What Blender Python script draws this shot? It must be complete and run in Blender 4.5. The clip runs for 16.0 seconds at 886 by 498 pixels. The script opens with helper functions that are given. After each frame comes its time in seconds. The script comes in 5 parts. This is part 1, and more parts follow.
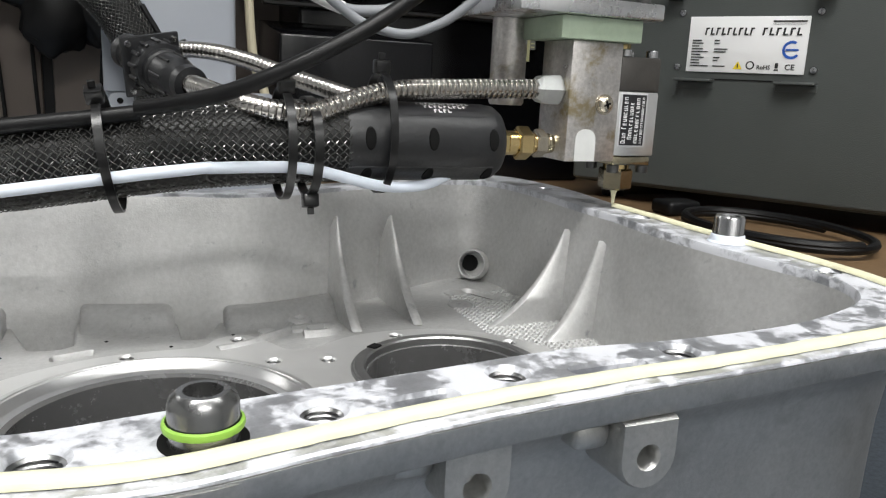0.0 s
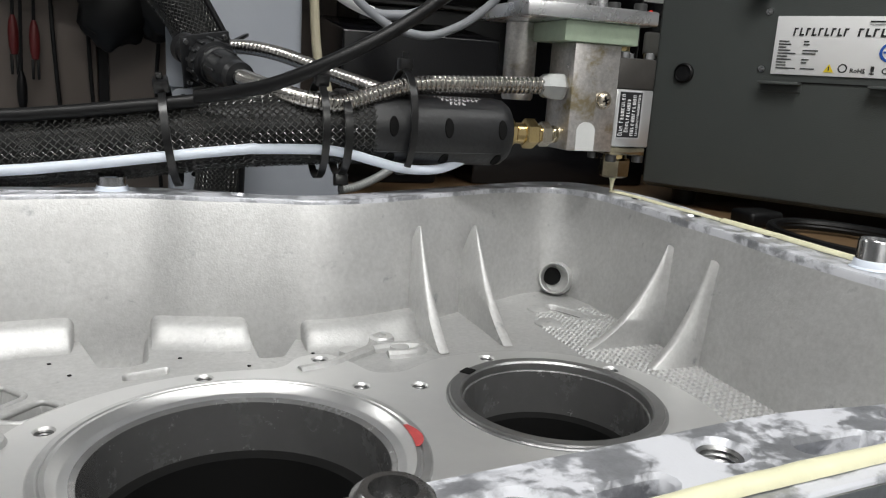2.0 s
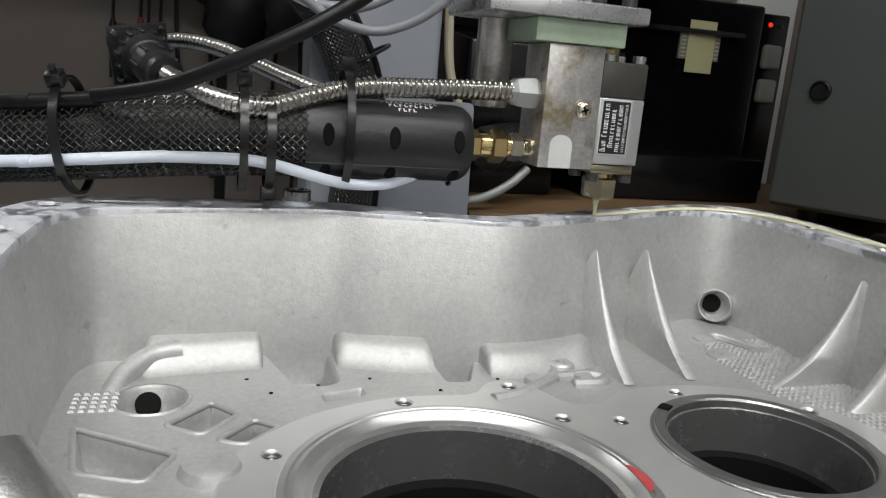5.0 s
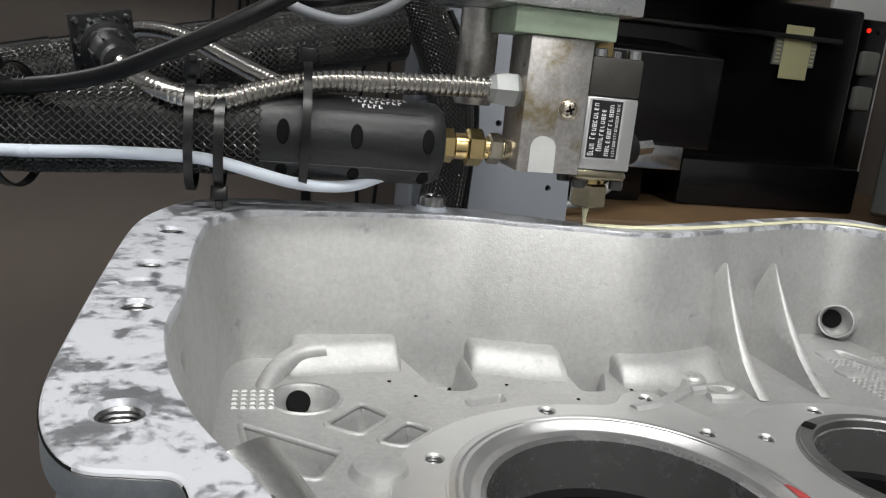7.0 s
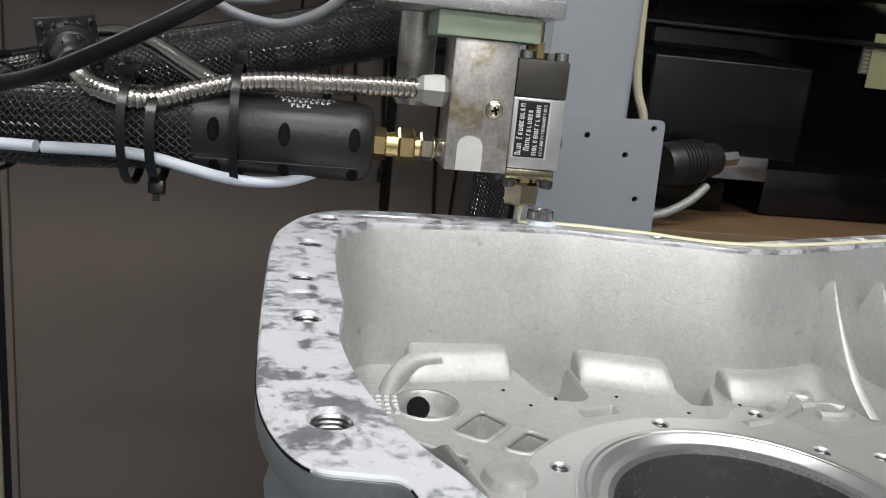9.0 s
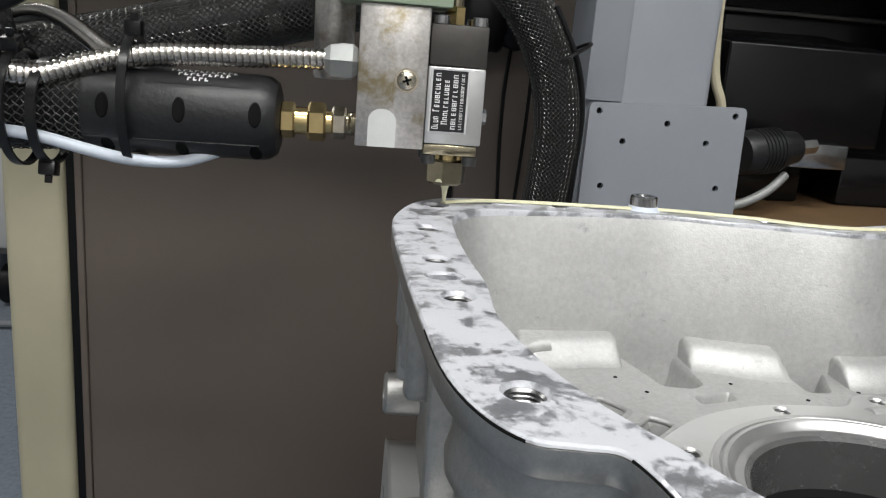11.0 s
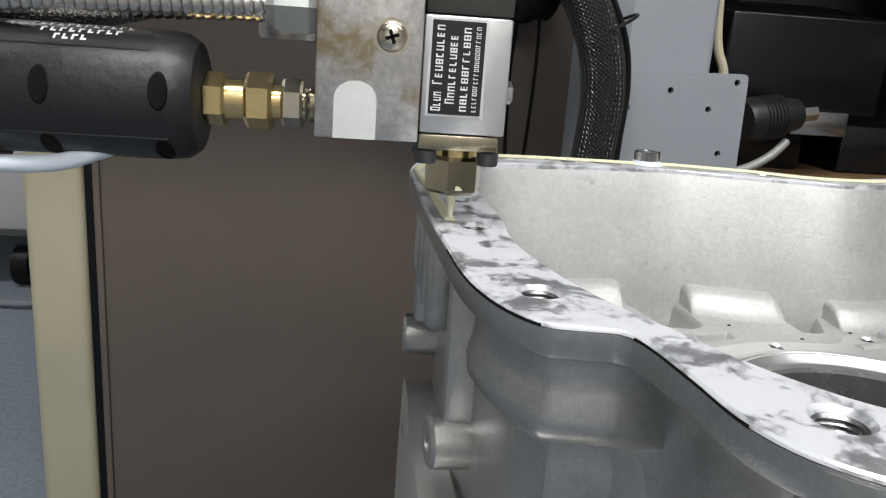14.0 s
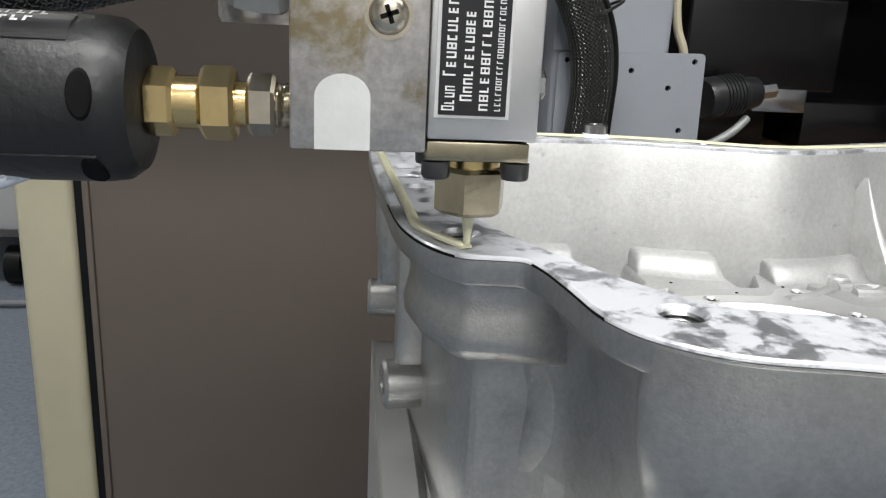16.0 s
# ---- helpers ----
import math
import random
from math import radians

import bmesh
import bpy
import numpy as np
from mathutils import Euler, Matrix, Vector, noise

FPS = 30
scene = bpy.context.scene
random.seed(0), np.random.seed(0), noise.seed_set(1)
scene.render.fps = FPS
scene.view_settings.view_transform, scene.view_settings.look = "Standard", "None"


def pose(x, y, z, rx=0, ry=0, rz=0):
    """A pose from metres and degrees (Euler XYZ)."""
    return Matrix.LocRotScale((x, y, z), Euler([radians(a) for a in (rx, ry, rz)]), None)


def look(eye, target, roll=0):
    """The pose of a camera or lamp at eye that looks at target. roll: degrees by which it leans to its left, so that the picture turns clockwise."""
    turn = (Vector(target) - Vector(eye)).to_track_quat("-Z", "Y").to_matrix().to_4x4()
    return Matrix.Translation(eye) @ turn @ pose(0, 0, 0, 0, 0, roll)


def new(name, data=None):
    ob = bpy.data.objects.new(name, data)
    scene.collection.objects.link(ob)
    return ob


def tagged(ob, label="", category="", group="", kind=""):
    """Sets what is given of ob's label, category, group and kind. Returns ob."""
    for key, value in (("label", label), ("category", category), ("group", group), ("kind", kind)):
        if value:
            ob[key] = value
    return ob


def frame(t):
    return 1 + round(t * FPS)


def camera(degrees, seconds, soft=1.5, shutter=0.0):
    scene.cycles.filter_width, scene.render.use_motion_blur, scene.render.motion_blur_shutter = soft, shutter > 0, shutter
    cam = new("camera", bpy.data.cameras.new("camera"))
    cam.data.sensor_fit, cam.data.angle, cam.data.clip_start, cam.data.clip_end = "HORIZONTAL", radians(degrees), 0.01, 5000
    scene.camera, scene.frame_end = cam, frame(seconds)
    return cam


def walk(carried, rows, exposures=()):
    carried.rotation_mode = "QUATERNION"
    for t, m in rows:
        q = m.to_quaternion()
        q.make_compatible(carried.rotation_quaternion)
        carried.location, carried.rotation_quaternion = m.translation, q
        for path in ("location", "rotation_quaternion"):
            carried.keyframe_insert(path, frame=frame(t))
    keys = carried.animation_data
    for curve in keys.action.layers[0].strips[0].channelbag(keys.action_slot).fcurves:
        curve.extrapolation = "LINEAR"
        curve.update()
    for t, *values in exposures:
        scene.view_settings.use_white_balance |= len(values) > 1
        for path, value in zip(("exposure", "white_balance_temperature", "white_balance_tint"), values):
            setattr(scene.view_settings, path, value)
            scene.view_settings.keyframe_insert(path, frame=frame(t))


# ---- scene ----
cam = camera(59.84, 16.0, soft=1.2)

# seconds, place, yaw, pitch, lean
PATH = [
    (0, -0.0375, -0.4808, 1.0758, -23.41, -12.25, 2.80),
    (0.5, -0.0449, -0.4673, 1.0751, -22.77, -12.45, 3.03),
    (1, -0.0501, -0.4571, 1.0753, -22.31, -12.54, 3.26),
    (1.5, -0.0542, -0.4420, 1.0756, -21.67, -12.63, 3.40),
    (2, -0.0575, -0.4312, 1.0757, -21.06, -12.56, 3.58),
    (2.5, -0.0662, -0.4199, 1.0815, -20.80, -12.34, 3.47),
    (3, -0.0746, -0.4136, 1.0864, -20.22, -11.99, 2.88),
    (3.5, -0.0870, -0.4104, 1.0869, -19.54, -12.20, 3.31),
    (4, -0.1013, -0.4060, 1.0844, -18.78, -12.57, 3.79),
    (4.5, -0.1137, -0.4008, 1.0813, -17.93, -12.71, 4.38),
    (7, -0.1752, -0.3873, 1.0833, -13.40, -13.31, 5.64),
    (7.5, -0.1830, -0.3876, 1.0866, -12.34, -13.38, 5.71),
    (8, -0.1914, -0.3901, 1.0885, -11.35, -13.42, 5.76),
    (8.5, -0.2024, -0.3912, 1.0902, -10.44, -13.51, 5.69),
    (9, -0.2115, -0.3944, 1.0894, -9.36, -13.52, 5.65),
    (11.5, -0.2568, -0.3897, 1.0778, -6.10, -14.02, 4.71),
    (12, -0.2609, -0.3948, 1.0771, -6.08, -14.57, 5.25),
    (12.5, -0.2613, -0.3958, 1.0756, -6.06, -14.72, 5.18),
    (13, -0.2612, -0.3988, 1.0746, -5.93, -14.82, 4.85),
    (13.5, -0.2585, -0.4105, 1.0720, -6.11, -14.84, 4.53),
    (14, -0.2566, -0.4187, 1.0667, -6.21, -15.11, 4.14),
    (14.5, -0.2563, -0.4279, 1.0656, -6.21, -15.31, 3.78),
    (15, -0.2521, -0.4409, 1.0645, -6.50, -15.49, 3.45),
    (15.5, -0.2478, -0.4500, 1.0630, -6.83, -15.60, 3.28),
    (16, -0.2399, -0.4574, 1.0627, -6.69, -15.61, 2.82),
]


def eye_pose(x, y, z, yaw, pitch, lean):
    a, b = radians(yaw), radians(pitch)
    ahead = Vector((-math.sin(a) * math.cos(b), math.cos(a) * math.cos(b), math.sin(b)))
    return look((x, y, z), Vector((x, y, z)) + ahead, lean)


EXPOSURES = [(0.0, 0.04), (1.5, -0.26), (3.0, -0.46), (4.5, -0.47), (8.5, -0.38), (11.5, -0.29), (14.5, -0.12), (16.0, -0.04)]
walk(cam, [(t, eye_pose(*row)) for t, *row in PATH], EXPOSURES)

# ---- light ----
world = bpy.data.worlds.new("world")
scene.world = world
world.use_nodes = True
world.node_tree.nodes["Background"].inputs[0].default_value = (0.75, 0.85, 1.0, 1)
world.node_tree.nodes["Background"].inputs[1].default_value = 0.012


def unseen_ceiling_lamp(x, y, z, sx, sy, watts, name="unseen_ceiling_lamp"):
    data = bpy.data.lights.new(name, "AREA")
    data.shape, data.size, data.size_y, data.energy, data.color = "RECTANGLE", sx, sy, watts, (1.0, 0.99, 0.96)
    ob = new(name, data)
    ob.matrix_world = pose(x, y, z, 0, 0, 0)
    return ob


unseen_ceiling_lamp(-0.35, -0.75, 2.66, 1.2, 0.3, 30)
unseen_ceiling_lamp(0.95, -0.75, 2.66, 1.2, 0.3, 10)
# unseen lamp, set far back to light the partition more evenly
unseen_ceiling_lamp(0.0, -2.1, 2.66, 1.2, 0.3, 34)
# unseen lamp, added to brighten the carpet and wall past the partition
unseen_ceiling_lamp(-1.9, 1.6, 2.66, 1.2, 0.3, 26)

# ---- materials ----


def mat(name, color, rough=0.5, metal=0.0, grain=0.0, scale=200.0, vary=0.0, vscale=12.0, spots=None, spec=0.5, trans=0.0, coat=0.0, fine=None):
    m = bpy.data.materials.new(name)
    m.use_nodes = True
    nt = m.node_tree
    b = nt.nodes["Principled BSDF"]
    b.inputs["Base Color"].default_value = (*color, 1)
    b.inputs["Roughness"].default_value = rough
    b.inputs["Metallic"].default_value = metal
    b.inputs["Specular IOR Level"].default_value = spec
    b.inputs["Transmission Weight"].default_value = trans
    b.inputs["Coat Weight"].default_value = coat
    tc = nt.nodes.new("ShaderNodeTexCoord")
    if vary:
        n1 = nt.nodes.new("ShaderNodeTexNoise")
        n1.inputs["Scale"].default_value, n1.inputs["Detail"].default_value, n1.inputs["Roughness"].default_value = vscale, 9, 0.74
        nt.links.new(tc.outputs["Object"], n1.inputs["Vector"])
        ramp = nt.nodes.new("ShaderNodeMapRange")
        ramp.inputs["From Min"].default_value, ramp.inputs["From Max"].default_value = 0.3, 0.7
        ramp.inputs["To Min"].default_value, ramp.inputs["To Max"].default_value = 1 - vary, 1 + vary
        nt.links.new(n1.outputs["Fac"], ramp.inputs["Value"])
        mul = nt.nodes.new("ShaderNodeVectorMath")
        mul.operation = "SCALE"
        mul.inputs[0].default_value = color
        nt.links.new(ramp.outputs[0], mul.inputs["Scale"])
        last = mul.outputs[0]
        if fine:
            n4 = nt.nodes.new("ShaderNodeTexNoise")
            n4.inputs["Scale"].default_value, n4.inputs["Detail"].default_value, n4.inputs["Roughness"].default_value = fine[0], 3, 0.6
            nt.links.new(tc.outputs["Object"], n4.inputs["Vector"])
            r4 = nt.nodes.new("ShaderNodeMapRange")
            r4.inputs["From Min"].default_value, r4.inputs["From Max"].default_value = 0.3, 0.7
            r4.inputs["To Min"].default_value, r4.inputs["To Max"].default_value = 1 - fine[1], 1 + fine[1]
            nt.links.new(n4.outputs["Fac"], r4.inputs["Value"])
            mul4 = nt.nodes.new("ShaderNodeVectorMath")
            mul4.operation = "SCALE"
            nt.links.new(last, mul4.inputs[0])
            nt.links.new(r4.outputs[0], mul4.inputs["Scale"])
            last = mul4.outputs[0]
        if spots:
            n2 = nt.nodes.new("ShaderNodeTexNoise")
            n2.inputs["Scale"].default_value, n2.inputs["Detail"].default_value, n2.inputs["Roughness"].default_value = spots[1], 9, 0.62
            n2.inputs["Distortion"].default_value = 0.25
            nt.links.new(tc.outputs["Object"], n2.inputs["Vector"])
            r2 = nt.nodes.new("ShaderNodeMapRange")
            r2.inputs["From Min"].default_value, r2.inputs["From Max"].default_value = spots[2], spots[3]
            nt.links.new(n2.outputs["Fac"], r2.inputs["Value"])
            mix = nt.nodes.new("ShaderNodeMix")
            mix.data_type = "RGBA"
            nt.links.new(r2.outputs[0], mix.inputs["Factor"])
            nt.links.new(last, mix.inputs["A"])
            mix.inputs["B"].default_value = (*spots[0], 1)
            last = mix.outputs["Result"]
            if len(spots) > 4:
                r3 = nt.nodes.new("ShaderNodeMapRange")
                r3.inputs["To Min"].default_value, r3.inputs["To Max"].default_value = metal, spots[4]
                nt.links.new(r2.outputs[0], r3.inputs["Value"])
                nt.links.new(r3.outputs[0], b.inputs["Metallic"])
        nt.links.new(last, b.inputs["Base Color"])
        rr = nt.nodes.new("ShaderNodeMapRange")
        rr.inputs["To Min"].default_value, rr.inputs["To Max"].default_value = max(0.02, rough - 0.09), min(1, rough + 0.09)
        nt.links.new(n1.outputs["Fac"], rr.inputs["Value"])
        nt.links.new(rr.outputs[0], b.inputs["Roughness"])
    if grain:
        n3 = nt.nodes.new("ShaderNodeTexNoise")
        n3.inputs["Scale"].default_value, n3.inputs["Detail"].default_value = scale, 4
        nt.links.new(tc.outputs["Object"], n3.inputs["Vector"])
        bump = nt.nodes.new("ShaderNodeBump")
        bump.inputs["Strength"].default_value, bump.inputs["Distance"].default_value = grain, 0.001
        nt.links.new(n3.outputs["Fac"], bump.inputs["Height"])
        nt.links.new(bump.outputs[0], b.inputs["Normal"])
    return m


def glow(name, color, strength):
    m = mat(name, color, 0.4)
    b = m.node_tree.nodes["Principled BSDF"]
    b.inputs["Emission Color"].default_value = (*color, 1)
    b.inputs["Emission Strength"].default_value = strength
    return m


M_CAST = mat("cast_aluminium", (0.545, 0.545, 0.54), 0.55, 0.70, 0.16, 750, 0.09, 34, ((0.34, 0.345, 0.355), 75, 0.64, 0.74), fine=(330, 0.07))
M_CAST_OUT = mat("cast_aluminium_outside", (0.46, 0.46, 0.45), 0.36, 0.86, 0.14, 1100, 0.14, 22, ((0.29, 0.285, 0.27), 30, 0.55, 0.75), fine=(500, 0.08))
M_MACH = mat("machined_aluminium", (0.66, 0.66, 0.655), 0.38, 0.7, 0.05, 900, 0.05, 30)


def rim_material():
    """Bare machined metal under wiped white residue; the residue lies thickest towards the west end."""
    m = mat("rim_with_white_residue", (0.42, 0.43, 0.46), 0.24, 0.9, 0.08, 900, 0.25, 120)
    nt = m.node_tree
    b = nt.nodes["Principled BSDF"]
    bare = b.inputs["Base Color"].links[0].from_socket
    tc = nt.nodes.new("ShaderNodeTexCoord")
    broad, streak = nt.nodes.new("ShaderNodeTexNoise"), nt.nodes.new("ShaderNodeTexNoise")
    for n, scale, detail, bend in ((broad, 60, 6, 0.5), (streak, 260, 7, 0.5)):
        n.inputs["Scale"].default_value, n.inputs["Detail"].default_value, n.inputs["Roughness"].default_value, n.inputs["Distortion"].default_value = scale, detail, 0.62, bend
        nt.links.new(tc.outputs["Object"], n.inputs["Vector"])
    xyz = nt.nodes.new("ShaderNodeSeparateXYZ")
    nt.links.new(tc.outputs["Object"], xyz.inputs[0])
    more = nt.nodes.new("ShaderNodeMapRange")
    more.inputs["From Min"].default_value, more.inputs["From Max"].default_value = -0.21, 0.02
    more.inputs["To Min"].default_value, more.inputs["To Max"].default_value = 0.122, 0.082
    nt.links.new(xyz.outputs["X"], more.inputs["Value"])
    add = nt.nodes.new("ShaderNodeMath")
    add.operation = "MULTIPLY_ADD"
    add.inputs[1].default_value = 0.45
    nt.links.new(streak.outputs["Fac"], add.inputs[0])
    nt.links.new(broad.outputs["Fac"], add.inputs[2])
    total = nt.nodes.new("ShaderNodeMath")
    nt.links.new(add.outputs[0], total.inputs[0])
    nt.links.new(more.outputs[0], total.inputs[1])
    cover = nt.nodes.new("ShaderNodeMapRange")
    cover.inputs["From Min"].default_value, cover.inputs["From Max"].default_value = 0.745, 0.855
    nt.links.new(total.outputs[0], cover.inputs["Value"])
    mix = nt.nodes.new("ShaderNodeMix")
    mix.data_type = "RGBA"
    mix.inputs["B"].default_value = (0.60, 0.61, 0.65, 1)
    nt.links.new(cover.outputs[0], mix.inputs["Factor"])
    nt.links.new(bare, mix.inputs["A"])
    nt.links.new(mix.outputs["Result"], b.inputs["Base Color"])
    for low, high, name in ((0.65, 0.05, "Metallic"), (0.28, 0.55, "Roughness")):
        r = nt.nodes.new("ShaderNodeMapRange")
        r.inputs["To Min"].default_value, r.inputs["To Max"].default_value = low, high
        nt.links.new(cover.outputs[0], r.inputs["Value"])
        nt.links.new(r.outputs[0], b.inputs[name])
    return m


M_RIM = rim_material()
M_DEEP = mat("bored_steel", (0.26, 0.26, 0.26), 0.26, 0.66, 0.05, 800, 0.12, 40)
M_BORE = mat("dark_machined_bore", (0.27, 0.27, 0.27), 0.33, 0.85, 0.1, 800, 0.15, 40)
M_RING = mat("bright_turned_ring", (0.56, 0.56, 0.56), 0.32, 0.85, 0.05, 800, 0.08, 40)
# near-black painted in for shade inside holes; also seam line and pin marks
M_SHADE_AND_MARKS = mat("shade_and_marks_black", (0.006, 0.006, 0.006), 0.85, spec=0.15)
M_THREAD = mat("thread_steel", (0.27, 0.27, 0.27), 0.32, 1.0)
M_STEEL = mat("pin_steel", (0.50, 0.50, 0.51), 0.22, 1.0, 0.05, 600, 0.08, 80)
M_DARKSTEEL = mat("dark_steel", (0.10, 0.10, 0.10), 0.35, 0.8)
M_GREEN = mat("green_seal", (0.27, 0.50, 0.07), 0.45)
M_GLUE = mat("pale_yellow_sealant", (0.77, 0.75, 0.53), 0.30, 0, 0.15, 300, 0.08, 90)
M_BLOCK = mat("milled_block", (0.60, 0.575, 0.555), 0.30, 0.85, 0.06, 700, 0.16, 60, ((0.36, 0.30, 0.19), 42, 0.56, 0.66), fine=(420, 0.16))
M_VALVE = mat("satin_aluminium", (0.68, 0.68, 0.68), 0.34, 0.85, 0.05, 700, 0.05, 60)
M_PLUG = mat("pale_plug", (0.74, 0.75, 0.74), 0.45, 0.3, 0.05, 500, 0.05, 60)
M_GUNMETAL = mat("dark_cap_block", (0.075, 0.07, 0.065), 0.42, 0.5, 0.1, 500, 0.15, 60)
M_BRASS = mat("brass", (0.72, 0.55, 0.27), 0.22, 1.0, 0.05, 500, 0.15, 120)
M_NICKEL = mat("nickel", (0.62, 0.56, 0.46), 0.24, 1.0, 0.05, 500, 0.15, 120)
M_PALEBRASS = mat("stained_plated_nut", (0.44, 0.39, 0.28), 0.18, 1.0, 0.05, 500, 0.2, 90)
M_PAD = mat("green_glass_laminate", (0.36, 0.44, 0.33), 0.45, 0, 0.1, 300, 0.14, 60)
M_PLATE = mat("brushed_plate", (0.72, 0.72, 0.73), 0.28, 0.95, 0.05, 800, 0.06, 40)
M_GRIP = mat("zinc_cord_grip", (0.36, 0.37, 0.365), 0.50, 0.35, 0.1, 500, 0.1, 80)
M_CONDUIT = mat("steel_conduit", (0.50, 0.48, 0.455), 0.24, 1.0, 0.05, 600, 0.1, 200)
M_COVER = mat("black_moulded_cover", (0.013, 0.0135, 0.015), 0.40, 0, 0.25, 300, 0.25, 50, ((0.06, 0.06, 0.06), 220, 0.70, 0.80))
M_RUBBER = mat("black_rubber", (0.0042, 0.0042, 0.0047), 0.42, 0, 0.1, 400, 0.15, 60, spec=0.3)
M_TIE = mat("black_nylon", (0.005, 0.005, 0.0055), 0.28)
M_WHITETUBE = mat("milky_tube", (0.74, 0.80, 0.90), 0.35, 0, 0, 100, 0, 10)
M_LABEL = mat("black_label", (0.012, 0.012, 0.014), 0.4)
M_WHITE = mat("white_print", (0.82, 0.82, 0.82), 0.5)
M_SILVER = mat("silver_border", (0.70, 0.70, 0.71), 0.4, 0.3)
M_CTRL = mat("grey_powder_coat", (0.072, 0.079, 0.076), 0.42, 0, 0.35, 900, 0.05, 8)
M_BLACKBOX = mat("black_gloss_paint", (0.005, 0.005, 0.006), 0.20, 0, 0.04, 600, 0.1, 20, spec=0.4)
M_POST = mat("light_grey_paint", (0.31, 0.33, 0.365), 0.45, 0, 0.1, 500, 0.04, 10)
M_PANEL = mat("brown_panel_fabric", (0.152, 0.123, 0.103), 0.55, 0, 0.12, 500, 0.07, 2.5)
M_CREAM = mat("cream_trim", (0.52, 0.48, 0.34), 0.45, 0, 0.05, 300, 0.06, 6)
M_CARPET = mat("blue_grey_carpet", (0.19, 0.22, 0.265), 0.95, 0, 1.0, 350, 0.25, 60)
M_WALL = mat("white_wall_paint", (0.62, 0.62, 0.61), 0.7, 0, 0.1, 150, 0.03, 4)
M_WOOD = mat("worn_plywood", (0.15, 0.092, 0.045), 0.55, 0, 0.2, 120, 0.25, 9)
M_GREYCABLE = mat("grey_cable", (0.24, 0.25, 0.27), 0.45)
M_CREAMCABLE = mat("cream_cable", (0.55, 0.50, 0.36), 0.45)
M_RED = mat("red_plastic", (0.13, 0.012, 0.012), 0.5)
M_REDPAINT = mat("red_marker", (0.42, 0.06, 0.06), 0.5, 0, 0.1, 300, 0.3, 180)
M_NOTE = mat("yellow_note", (0.62, 0.60, 0.34), 0.7, 0, 0.1, 100, 0.05, 30)
M_CLEAR = mat("switch_cover", (0.30, 0.30, 0.28), 0.2)
M_BLUE = mat("blue_print", (0.02, 0.10, 0.45), 0.5)
M_YELLOW = mat("yellow_print", (0.85, 0.65, 0.03), 0.5)
M_MESHWIRE = mat("braid_monofilament", (0.075, 0.075, 0.072), 0.16, 0.3, spec=0.8)
M_LED = glow("red_led", (1.0, 0.03, 0.01), 1.2)
M_TUBEGLOW = glow("lamp_diffuser", (0.95, 0.98, 1.0), 3.0)

# ---- builders ----


def part(name, bm, material, parent=None, label="", smooth=35):
    me = bpy.data.meshes.new(name)
    bmesh.ops.recalc_face_normals(bm, faces=bm.faces)
    if smooth:
        lim = radians(smooth)
        for e in bm.edges:
            e.smooth = len(e.link_faces) == 2 and e.calc_face_angle(0) < lim
        for f in bm.faces:
            f.smooth = True
    bm.to_mesh(me)
    bm.free()
    me.materials.append(material)
    ob = new(name, me)
    if parent:
        ob.parent = parent
    if label:
        ob["label"] = label
    return ob


def thing(name, label, category, group="", at=(0, 0, 0), kind=""):
    ob = new(name)
    ob.empty_display_size = 0.02
    ob.location = at
    return tagged(ob, label, category, group, kind)


def box(x0, x1, y0, y1, z0, z1, bev=0.0, seg=2, bm=None, m=None):
    bm = bm or bmesh.new()
    r = bmesh.ops.create_cube(bm, size=1)
    vs = r["verts"]
    for v in vs:
        v.co = Vector(((x0 + x1) / 2 + v.co.x * (x1 - x0), (y0 + y1) / 2 + v.co.y * (y1 - y0), (z0 + z1) / 2 + v.co.z * (z1 - z0)))
    if bev:
        es = list({e for v in vs for e in v.link_edges})
        r = bmesh.ops.bevel(bm, geom=es, offset=bev, segments=seg, affect="EDGES", profile=0.5)
        vs = list({v for f in r["faces"] for v in f.verts} | {v for v in vs if v.is_valid})
    if m is not None:
        bmesh.ops.transform(bm, matrix=m, verts=vs)
    return bm


def lathe(profile, n=32, m=None, bm=None, turn=0.0):
    """Revolves (radius, height) pairs round z."""
    bm = bm or bmesh.new()
    rings = []
    for r, h in profile:
        if r < 1e-6:
            rings.append([bm.verts.new((0, 0, h))])
        else:
            rings.append([bm.verts.new((r * math.cos(turn + 2 * math.pi * k / n), r * math.sin(turn + 2 * math.pi * k / n), h)) for k in range(n)])
    for a, b in zip(rings, rings[1:]):
        for k in range(n):
            q = [a[k % len(a)], a[(k + 1) % len(a)], b[(k + 1) % len(b)], b[k % len(b)]]
            q = list(dict.fromkeys(q))
            if len(q) > 2:
                bm.faces.new(q)
    vs = [v for r in rings for v in r]
    if m is not None:
        bmesh.ops.transform(bm, matrix=m, verts=vs)
    return bm


def axis(p, d):
    """A pose whose z axis runs along d, at p."""
    return Matrix.Translation(p) @ Vector(d).to_track_quat("Z", "Y").to_matrix().to_4x4()


def hexnut(p, d, r, h, bm=None):
    c = min(0.12 * r, 0.2 * h)
    prof = [(0, 0), (r - c, 0), (r, c), (r, h - c), (r - c, h), (0, h)]
    return lathe(prof, 6, axis(p, d), bm, turn=math.pi / 6)


